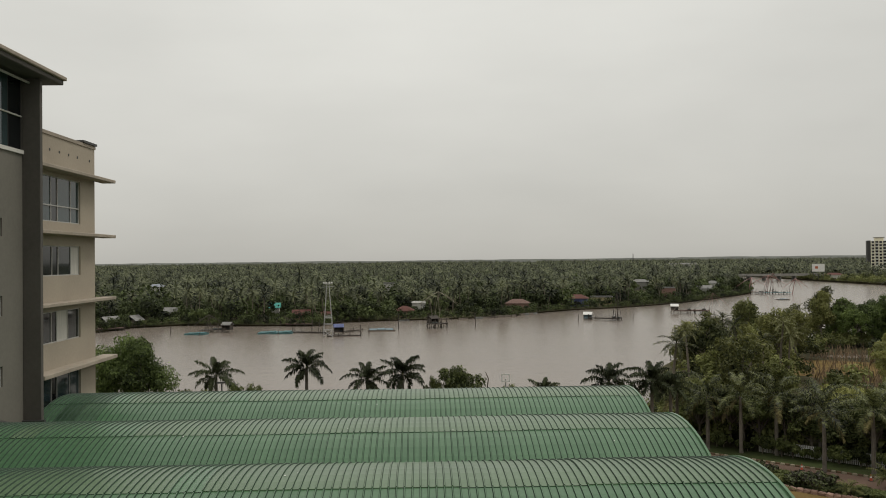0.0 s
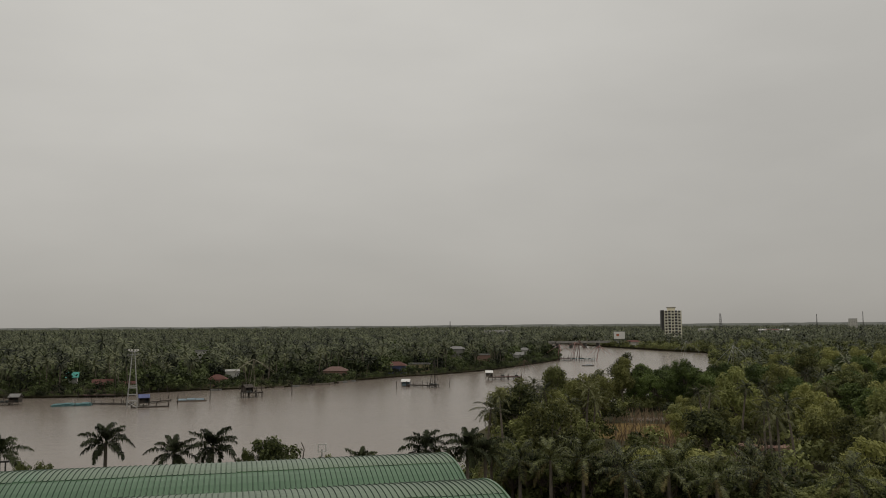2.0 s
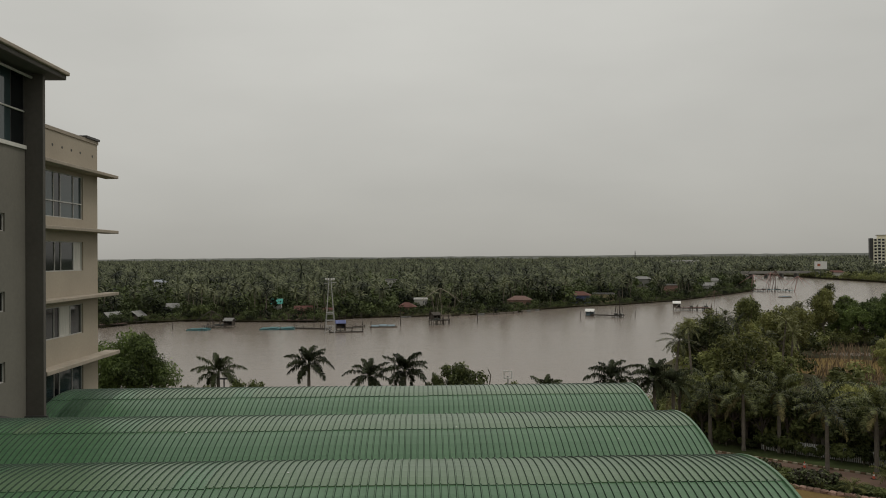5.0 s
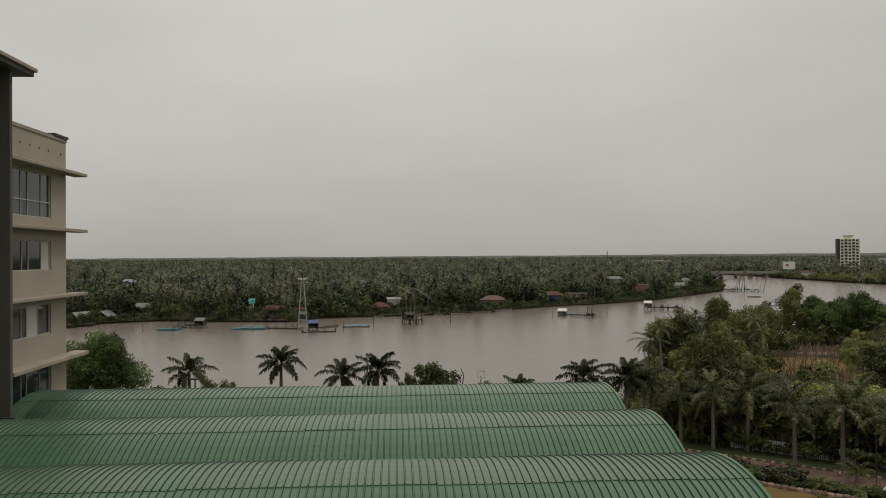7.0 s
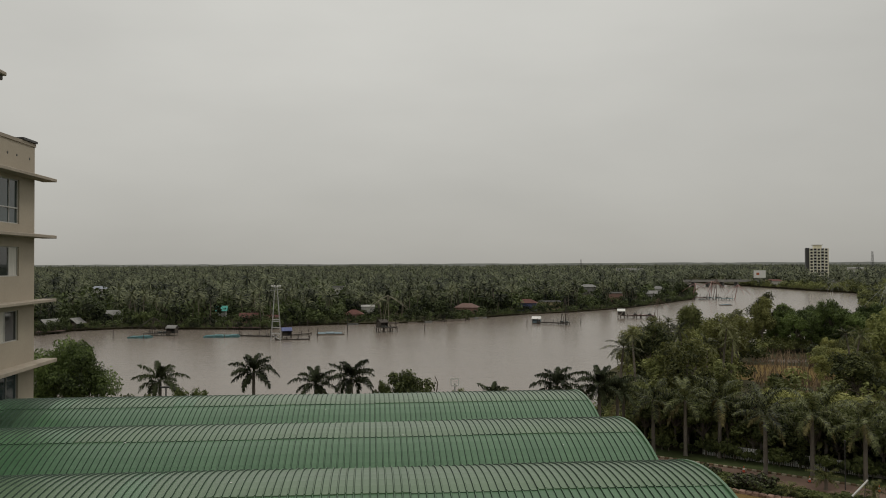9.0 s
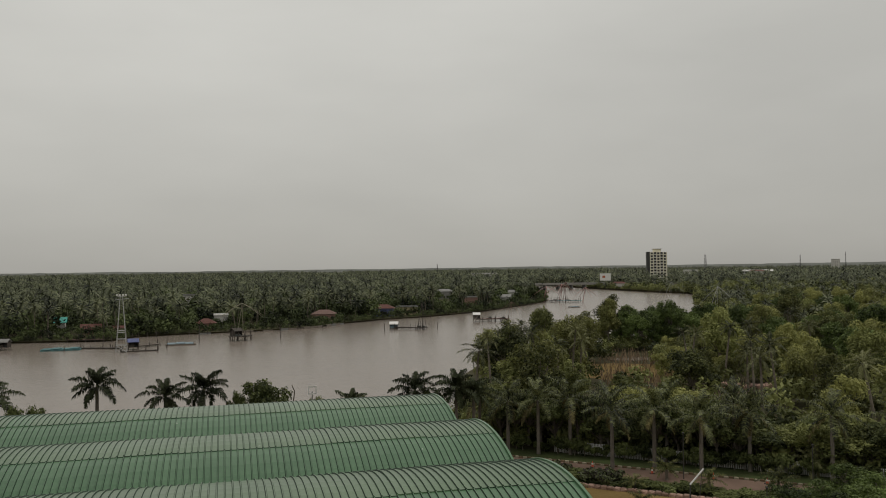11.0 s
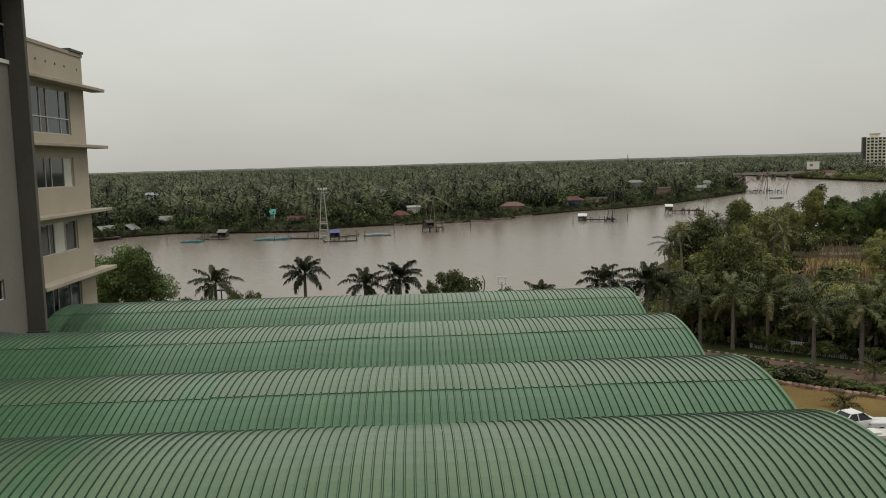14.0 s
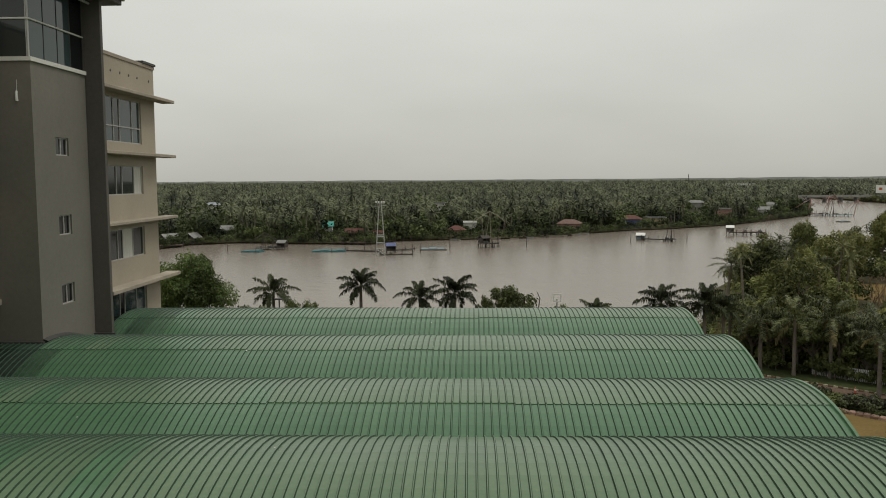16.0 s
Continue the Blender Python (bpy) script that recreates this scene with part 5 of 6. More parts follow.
pond("water_1", 87, 167, 6, 3, "small muddy pond in the clearing")
pond("water_2", 75, 116, 6.0, 4.0, "small muddy pond in the clearing")
pond("ground_3", 76, 147, 14, 15, "bare brownish ground of the clearing", LAWN, 0.008, "ground")
bank_rng = random.Random(12)
pond_bank = thing("pond_bank", (0, 0, 0), "low reddish earth bank along the pond", "bank")
for i in range(12):
    bm = boxed(-0.9, 0.9, -0.7, 0.7, -0.2, bank_rng.uniform(0.7, 1.3), 0.25)
    o = part("stone", bm, STONE_PINK if i % 3 else REDWOOD, pond_bank)
    o.matrix_local = pose(72 + i * 1.35, 123.5 - i * 0.35 + bank_rng.uniform(-0.4, 0.4), LAND_Z, 0, 0, bank_rng.uniform(-20, 20))
reeds_v, reeds_f = [], []
for i in range(1100):
    o = OPEN[wrng.randrange(5)]
    an, q = wrng.uniform(0, 6.28), wrng.uniform(0, 1) ** 0.5 * o[2] * 0.9
    x, y, h = o[0] + math.cos(an) * q, o[1] + math.sin(an) * q, wrng.uniform(0.5, 2.2)
    b = len(reeds_v)
    w = wrng.uniform(0.04, 0.16)
    lx, ly = wrng.uniform(-0.8, 0.8), wrng.uniform(-0.5, 0.5)
    reeds_v += [(x - w, y, LAND_Z), (x + w, y + w, LAND_Z), (x + lx + w * 0.3, y + ly, LAND_Z + h), (x + lx - w * 0.3, y + ly, LAND_Z + h)]
    reeds_f.append((b, b + 1, b + 2, b + 3))
tagged(new("dry_reeds", raw_mesh("dry_reeds", reeds_v, reeds_f, DRY)), "dry brown reeds and cut stalks in the clearing", "reeds", kind="stuff")
dead_tree = thing("dead_tree", (72, 140, LAND_Z), "pale leafless tree in the clearing", "tree")
drng = random.Random(3)
for i in range(9):
    x, y = drng.uniform(-3, 3), drng.uniform(-3, 3)
    part("branch", rods([(x, y, -0.2), (x + drng.uniform(-0.5, 0.5), y, 2.5), (x + drng.uniform(-1.5, 1.5), y, drng.uniform(4, 6))], 0.09, 0.03, 5), DRY, dead_tree)

# ---- drive, lawn and car park ----
def patch(name, outline, z, mat, label, category):
    bm = bmesh.new()
    bm.faces.new([bm.verts.new((x, y, z)) for x, y in outline])
    bmesh.ops.recalc_face_normals(bm, faces=bm.faces)
    ob = mesh_object(name, bm, mat)
    if ob.data.polygons[0].normal.z < 0:
        ob.data.flip_normals()
    return tagged(ob, label, category, kind="structure")


U, N = Vector((0.745, -0.664, 0)), Vector((-0.664, -0.745, 0))
R0 = Vector((35.6, 81.2, LAND_Z))


def along(s, n, z=0.0):
    return R0 + U * s + N * n + Vector((0, 0, z))


patch("pavement", [along(-32, -4)[:2], along(60, -4)[:2], along(60, 0)[:2], along(-32, 0)[:2]], LAND_Z + 0.006, VERGE, "green verge beyond the drive", "verge")
patch("road", [along(-32, 0.2)[:2], along(60, 0.2)[:2], along(60, 5.2)[:2], along(-32, 5.2)[:2]], LAND_Z + 0.012, ROAD, "reddish paved drive between palms and hedges", "road")
patch("pavement_1", [along(-32, 5.25)[:2], along(60, 5.25)[:2], along(60, 8.6)[:2], along(-32, 8.6)[:2]], LAND_Z + 0.02, VERGE, "dark planted strip beside the drive", "verge")
patch("ground_2", [along(-20, 8.9)[:2], along(22, 8.9)[:2], (46, 53), (38.7, 57.6), (32.4, 61.9), (25, 66.4), (12, 71)], LAND_Z + 0.008, LAWN, "dry brownish lawn", "lawn")
patch("pavement_2", [(12, 70.8), (25, 66.2), (32.4, 61.7), (38.7, 57.4), (47, 52), (60, 40), (12, 40)], LAND_Z + 0.004, ASPHALT, "grey car park paving", "car park")

kerb = thing("kerb", (0, 0, 0), "row of alternating pale and dark kerb stones", "kerb")
KERB_ME = {}
for nm, mat in (("pale", STONE_WHITE), ("dark", STONE_DARK)):
    bm = boxed(-0.21, 0.21, -0.11, 0.11, -0.05, 0.17, 0.04)
    KERB_ME[nm] = bpy.data.meshes.new("kerb_stone")
    bm.to_mesh(KERB_ME[nm])
    bm.free()
    KERB_ME[nm].materials.append(mat)
turn_u = math.degrees(math.atan2(U.y, U.x))
for i in range(125):
    o = new("kerb_stone", KERB_ME["pale" if i % 2 else "dark"])
    o.parent = kerb
    p = along(-12 + i * 0.47, 0.0)
    o.matrix_local = pose(p.x, p.y, p.z, 0, 0, turn_u)
border = thing("stone_border", (0, 0, 0), "low border of pale pink stones round the lawn", "border")
brng = random.Random(2)
STONES = []
for k in range(4):
    bm = boxed(-0.3, 0.3, -0.26, 0.26, -0.1, 0.3, 0.08)
    for v in bm.verts:
        v.co += Vector((brng.uniform(-0.05, 0.05), brng.uniform(-0.05, 0.05), brng.uniform(-0.05, 0.05)))
    me = bpy.data.meshes.new("stone")
    bm.to_mesh(me)
    bm.free()
    me.materials.append(STONE_PINK)
    STONES.append(me)
for i in range(75):
    o = new("stone", STONES[i % 4])
    o.parent = border
    p = along(-17 + i * 0.62, 8.75 + brng.uniform(-0.08, 0.08))
    o.matrix_local = pose(p.x, p.y, p.z, 0, 0, turn_u + brng.uniform(-8, 8))

fence = thing("picket_fence", (0, 0, 0), "white picket fence behind the palms", "fence")
bm = boxed(-0.05, 0.05, -0.015, 0.015, 0, 1.25)
PICKET = bpy.data.meshes.new("picket")
bm.to_mesh(PICKET)
bm.free()
PICKET.materials.append(WHITE)
for i in range(220):
    o = new("picket", PICKET)
    o.parent = fence
    p = along(-4 + i * 0.17, -4.2)
    o.matrix_local = pose(p.x, p.y, p.z, 0, 0, turn_u)
for z in (0.4, 0.95):
    bm = bmesh.new()
    rod(bm, along(-4, -4.16, z), along(34, -4.16, z), 0.03, n=5)
    part("rail", bm, WHITE, fence)

HEDGES = [tree_meshes(120 + k, 1.6, 1.35, 1300, 0.15, m, 8, 0.6) for k, m in enumerate((FLOWER_RED, LEAF_DARK, LEAF_DARK))]
for i in range(26):
    p = along(-14 + i * 1.75, 6.9 + brng.uniform(-0.5, 0.5))
    tree(p, HEDGES[0 if 4 < i < 12 and i % 3 else 1 + i % 2], "clipped dark hedge with reddish leaves beside the drive" if 4 < i < 12 and i % 3 else "clipped dark green hedge beside the drive", "hedge row", i * 40, (1, 1, brng.uniform(0.8, 1.25) if i < 12 else brng.uniform(0.45, 0.75)), "hedge", "hedge")
for i in range(56):
    p = along(-12 + (i % 28) * 2.0 + brng.uniform(-1, 1), -5.6 - 3.2 * (i // 28) + brng.uniform(-1.0, 0.6))
    tree(p, FENCE_GREEN if i % 28 > 13 and i % 3 else FENCE_DARK, "green shrub tree behind the picket fence" if i % 28 > 13 and i % 3 else "dark shrub tree behind the picket fence", "fence trees", i * 61, (0.85, 0.85, brng.uniform(0.4, 0.8)))

for i, (x, y) in enumerate([(30.5, 88.5), (33.3, 86.5), (36.5, 85.2), (38.1, 78.3), (41.9, 76.6), (45.3, 73.5), (50.2, 72.7), (55.5, 67.5), (28, 91), (60.5, 64), (40.5, 84.0), (45.5, 80.5), (51, 76.5)]):
    avenue = palm((x, y, LAND_Z), 5.6 + 0.5 * ((i * 7) % 5) / 4, ROYAL_TRUNKS[0], ROYAL_LIGHT[i % 3], "royal palm with a grey trunk and drooping fronds beside the drive", "avenue palms", i * 53, 1.06, SHAFT, "royal_palm")
    old = new("old_fronds", OLD_FRONDS[i % 3])
    old.parent, old.location = avenue, (0, 0, 5.6 + 0.5 * ((i * 7) % 5) / 4)
    old["label"] = "pale yellowing fronds hanging under the crown"
for i in range(60):
    p = along(-9 + i * 0.78 + brng.uniform(-0.4, 0.4), -3.5 + brng.uniform(-0.3, 0.3))
    if i % 3:
        s = brng.uniform(0.55, 1.2)
        tree(p, BUSHES[i % 3], "small dark shrub before the picket fence", "fence shrubs", i * 31, (s, s, s), "shrub", "shrub")
YOUNG = feather_crown("crown", prng, 14, 1.9, 18, 0.5, FROND, 0.03, rise=(1.3, -0.2), droop=(0.8, 1.4), hang=0.8)
SHORT_TRUNK = (trunk_mesh("trunk", prng, 1.0, 0.16, 0.13, (0, 0), BARK), 1.0, (0.0, 0.0))
for x, y, h, s in ((36.2, 70.0, 0.7, 0.7), (34.2, 64.9, 0.3, 0.9), (40.8, 72.3, 1.0, 0.9), (42.0, 67.0, 1.2, 0.85), (30.0, 70.5, 0.5, 0.9), (28.5, 72.5, 0.6, 0.9), (48, 65.4, 0.9, 1.1)):
    palm((x, y, LAND_Z), h, SHORT_TRUNK, YOUNG, "young feathery palm planted on the lawn", "lawn palms", x * 40, s, None, "young_palm")
palm((54.9, 69.8, LAND_Z), 1.4, SHORT_TRUNK, COCO_NEAR[0], "young coconut palm with yellowing fronds by the fence", "", 20, 0.75, None, "young_palm")
SHRUB = [tree_meshes(140 + k, 2.8, 4.8, 5200, 0.16, LEAF_BANK, 20, 0.8, 1.35) for k in range(2)]
SHRUB.append(tree_meshes(143, 2.8, 4.8, 5200, 0.16, LEAF, 20, 0.8, 1.35))
for i, (x, y, s) in enumerate([(40.3, 55.8, 0.8), (43.0, 57.6, 0.9), (46.2, 57.8, 0.95), (41.2, 51.8, 0.85), (44.5, 53.4, 1.0), (47.8, 54.4, 1.0), (39.8, 48.6, 0.8), (43.6, 49.4, 0.95), (48.2, 50.0, 1.0), (51.0, 57.0, 1.0), (52.5, 62.0, 0.9), (38.9, 54.0, 0.8), (39.2, 57.4, 0.7), (41.6, 49.6, 0.95), (40.0, 51.4, 0.85)]):
    tree((x, y, LAND_Z), SHRUB[(0, 1, 0, 2)[i % 4]], "leafy green shrub beside the car park", "car park shrubs", i * 70, (s * 0.9, s * 0.9, s * 0.72), "shrub", "shrub")
YBUSH = tree_meshes(150, 0.8, 1.3, 500, 0.14, YELLOW_LEAF, 5)
for x, y in ((33.6, 54.5), (34.2, 53.2), (33.9, 50.5), (34.1, 49.0), (45.2, 52.0)):
    tree((x, y, LAND_Z), YBUSH, "yellow-green variegated bush in a planter", "planter bushes", x * 90, (1, 1, 1), "bush", "bush")


def cone(at):
    ob = thing("traffic_cone", at, "orange traffic cone on the drive", "traffic cone", "traffic cones")
    bm = bmesh.new()
    rod(bm, (0, 0, 0.04), (0, 0, 0.6), 0.13, 0.03, 12)
    part("body", bm, ORANGE, ob)
    part("base", boxed(-0.2, 0.2, -0.2, 0.2, 0, 0.04), RUBBER, ob, "black rubber base")
    part("band", rod(bmesh.new(), (0, 0, 0.28), (0, 0, 0.42), 0.098, 0.075, 12), WHITE, ob, "white band")


for s, n in ((8.0, 1.3), (13.8, 1.1), (18.6, 0.9), (1.9, 1.1)):
    cone(along(s, n, 0.012))


def car(at, turn, label):
    ob = thing("car", at, label, "car", "parked cars", turn)
    prof = [(-2.1, 0.35), (-2.15, 0.62), (-2.0, 0.82), (-1.25, 0.92), (1.3, 0.95), (2.05, 0.9), (2.15, 0.6), (2.1, 0.35)]
    cab = [(-0.95, 0.92), (-0.3, 1.42), (0.75, 1.46), (1.5, 0.95)]

    def hull(points, w0, w1, z_split):
        bm = bmesh.new()
        rings = []
        for sgn in (-1, 1):
            rings.append([bm.verts.new((x, sgn * (w0 if z < z_split else w1), z)) for x, z in points])
        n = len(points)
        for i in range(n):
            bm.faces.new((rings[0][i], rings[0][(i + 1) % n], rings[1][(i + 1) % n], rings[1][i]))
        bm.faces.new(rings[0][::-1])
        bm.faces.new(rings[1])
        bmesh.ops.recalc_face_normals(bm, faces=bm.faces)
        bmesh.ops.bevel(bm, geom=[e for e in bm.edges], offset=0.05, segments=2, affect="EDGES")
        return bm

    part("body", hull(prof, 0.84, 0.80, 0.7), CAR_WHITE, ob, "white car body")
    part("cabin", hull(cab, 0.76, 0.58, 1.2), GLASS_DARK, ob, "dark tinted windows")
    part("roof", hull([(-0.32, 1.41), (-0.25, 1.48), (0.7, 1.52), (0.78, 1.45)], 0.6, 0.56, 1.47), CAR_WHITE, ob, "white car roof")
    for sgn in (-1, 1):
        for a, b in (((-0.95, 0.92), (-0.3, 1.44)), ((0.25, 0.95), (0.22, 1.46)), ((0.75, 1.47), (1.5, 0.95))):
            part("pillar", rod(bmesh.new(), (a[0], sgn * 0.775, a[1]), (b[0], sgn * 0.6, b[1]), 0.045, n=5), CAR_WHITE, ob, "white window pillar")
        for x in (-1.3, 1.35):
            w = part("wheel", rod(bmesh.new(), (x, sgn * 0.68, 0.31), (x, sgn * 0.86, 0.31), 0.31, n=16), RUBBER, ob, "black tyre")
            part("rim", rod(bmesh.new(), (x, sgn * 0.84, 0.31), (x, sgn * 0.875, 0.31), 0.18, n=12), STEEL, w)
        part("headlight", boxed(-2.14, -2.0, sgn * 0.62 - 0.16, sgn * 0.62 + 0.16, 0.62, 0.76), STEEL, ob)
        part("tail_light", boxed(2.06, 2.14, sgn * 0.62 - 0.14, sgn * 0.62 + 0.14, 0.66, 0.84), TILE_RED, ob)
    part("bumper", boxed(-2.2, -2.08, -0.78, 0.78, 0.32, 0.5, 0.03), CAR_WHITE, ob)


car((31.6, 59.3, LAND_Z), 12, "white hatchback car parked beside the lawn")
car((35.0, 58.2, LAND_Z), -28, "white saloon car parked beside the lawn")


def entrance_canopy():
    ob = thing("entrance_canopy", (31.2, 53.6, 0), "pale pointed entrance canopy on dark posts", "canopy")
    bm = bmesh.new()
    outline = [(-3.4, -0.9), (1.5, -0.75), (2.9, -0.2), (3.05, 0.1), (2.2, 0.55), (-3.4, 0.9)]
    rings = [[bm.verts.new((x, y, z)) for x, y in outline] for z in (3.12, 3.32)]
    for i in range(6):
        bm.faces.new((rings[0][i], rings[0][(i + 1) % 6], rings[1][(i + 1) % 6], rings[1][i]))
    bm.faces.new(rings[0][::-1])
    bm.faces.new(rings[1])
    part("slab", bm, CREAM, ob, "pale pointed canopy slab")
    part("upper_slab", boxed(-3.2, -0.6, -0.5, 0.5, 3.34, 3.46, 0.03), WHITE, ob, "white upper slab")
    for x in (-2.8, -1.2, 0.9, 2.0):
        part("post", rod(bmesh.new(), (x, 0.1, LAND_Z - 0.1), (x, 0.1, 3.12), 0.09), DARK_STEEL, ob)
    part("mast", rod(bmesh.new(), (0.75, -0.2, 3.3), (0.75, -0.2, 5.7), 0.06), DARK_STEEL, ob, "dark steel mast")
    part("boom", rods([(0.75, -0.2, 6.4), (1.85, -0.2, 7.45)], 0.06), WHITE, ob, "slanted white boom")
    part("stay", rods([(1.7, -0.2, 7.3), (1.3, -0.2, 3.3)], 0.025), DARK_STEEL, ob)
    part("stay", rods([(0.75, -0.2, 5.7), (0.78, -0.2, 6.45)], 0.05), DARK_STEEL, ob)


entrance_canopy()
planter = thing("planter_wall", (0, 0, 0), "low planter wall with a brick-red coping", "planter")
for y0, y1 in ((50.6, 54.2), (46.9, 50.5), (43.2, 46.8)):
    part("wall", boxed(32.2, 33.1, y0, y1, LAND_Z - 0.1, 2.25), CONCRETE, planter)
    part("coping", boxed(32.15, 33.15, y0 + 0.02, y1 - 0.02, 2.25, 2.4, 0.02), BRICK_RED, planter, "brick-red coping slab")
gate_wall = thing("gate_wall", (0, 0, 0), "grey rendered gate wall with a pale coping", "wall")
part("wall", boxed(34.7, 34.95, 42.0, 52.0, LAND_Z - 0.1, 3.15), STAINED, gate_wall)
part("coping", boxed(34.66, 34.99, 41.9, 52.1, 3.15, 3.25, 0.02), CREAM, gate_wall, "pale coping")
boom = thing("barrier_boom", (0, 0, 0), "white slanting barrier boom", "barrier")
part("arm", rods([(33.2, 53.4, 3.2), (34.6, 51.6, 2.9)], 0.07), WHITE, boom)
part("post", rod(bmesh.new(), (33.2, 53.4, LAND_Z - 0.1), (33.2, 53.4, 3.3), 0.08), DARK_STEEL, boom)
for i, (x, y, h) in enumerate([(42.5, 72.1, 4.2), (52.6, 66.6, 3.5), (41.5, 58.0, 2.6)]):
    lp = thing("light_pole", (x, y, LAND_Z), "thin dark garden light pole", "light pole", "garden lights")
    part("pole", rod(bmesh.new(), (0, 0, -0.1), (0, 0, h), 0.05, 0.035), DARK_STEEL, lp)
    part("head", rod(bmesh.new(), (0, 0, h), (0, 0, h + 0.25), 0.05, 0.12), DARK_STEEL, lp)

# ---- things in the river ----
def stake(x, y, h, lean=0.1):
    ob = thing("mooring_stake", (x, y, 0), "dark wooden stake standing in the river", "stake", "river stakes")
    part("stake", rods([(0, 0, -1.2), (lean, 0, h)], 0.16, 0.1, 6), WOOD_DARK, ob)


for x, y, h in ((-76.8, 259, 2.4), (-66.1, 252, 1.6), (-15.6, 251.4, 2.6), (-7.1, 264.4, 5.2), (17.7, 272, 3.6), (54.6, 289.3, 2.6), (75.1, 294.5, 2.2), (-42.8, 252, 1.6), (-29.5, 252, 2.2), (2.0, 276, 2.0), (23, 330, 2.5), (106, 300, 2.4)):
    stake(x, y, h)


def fish_cage(x, y, w, d, turn, mat, label):
    ob = thing("fish_cage", (x, y, 0), label, "fish cage", "floating fish cages", turn)
    bm = bmesh.new()
    for a in (-1, 1):
        box(bm, -w / 2, w / 2, a * d / 2 - 0.2, a * d / 2 + 0.2, -0.1, 0.35)
        box(bm, a * w / 2 - 0.2, a * w / 2 + 0.2, -d / 2 + 0.2, d / 2 - 0.2, -0.1, 0.35)
    part("float_frame", bm, WOOD_GREY if mat is NET_BLUE else mat, ob)
    k = max(2, int(w / 2.2))
    for i in range(k):
        x0 = -w / 2 + 0.25 + i * (w - 0.5) / k
        part("net_cover", boxed(x0, x0 + (w - 0.5) / k - 0.15, -d / 2 + 0.25, d / 2 - 0.25, 0.36, 0.46 + 0.14 * ((i * 3) % 2), 0.04), mat, ob, "netting stretched over a frame")
    return ob


fish_cage(-44.3, 257, 10, 5, 2, NET_TEAL, "floating fish cage covered in teal netting")
fish_cage(-68.2, 256.6, 6, 4, -8, NET_TEAL, "floating fish cage with bluish netting")
fish_cage(-12.3, 262, 8, 6, 4, NET_BLUE, "floating wooden fish cage with pale netting")


def jetty(x0, y0, x1, y1, label, z=0.7, w=1.2, mat=None):
    ob = thing("jetty", (x0, y0, 0), label, "jetty", "jetties", math.degrees(math.atan2(y1 - y0, x1 - x0)))
    ln = math.hypot(x1 - x0, y1 - y0)
    part("beam", boxed(0, ln, -w / 2 - 0.08, -w / 2 + 0.08, z - 0.25, z - 0.01), WOOD_DARK, ob)
    n = max(2, int(ln / 0.5))
    for i in range(n):
        part("plank", boxed(i * ln / n, (i + 1) * ln / n - 0.05, -w / 2, w / 2, z, z + 0.08), mat or WOOD_GREY, ob)
    for i in range(max(2, int(ln / 2.5)) + 1):
        x = i * ln / max(2, int(ln / 2.5))
        for s in (-1, 1):
            part("post", rod(bmesh.new(), (x, s * w / 2, -1.2), (x + 0.1 * s, s * w / 2, z + 0.35 + 0.9 * ((i * 5 + s) % 3) / 2), 0.12, n=6), WOOD_DARK, ob)


jetty(-39, 258, -28, 254, "long dark plank jetty to the net tower", 0.35, 1.0, WOOD_DARK)
jetty(-24, 257, -18.5, 262, "short plank jetty by the net tower", 0.5, 1.4)
jetty(-27, 243.5, -17.5, 244.5, "narrow dark plank jetty", 0.25, 0.8, WOOD_DARK)
jetty(60.5, 298, 69, 291, "rickety dark jetty of a fishing platform", 0.7, 1.4, WOOD_DARK)
jetty(99, 325, 112, 322, "rickety reddish jetty of a fishing platform", 1.1, 2.4, REDWOOD)
jetty(-106, 268, -97, 276, "rough reddish jetty on the far bank", 0.9, 2.0, REDWOOD)
jetty(-47, 285, -36, 283, "low reddish jetty below the hut", 0.8, 2.4, REDWOOD)


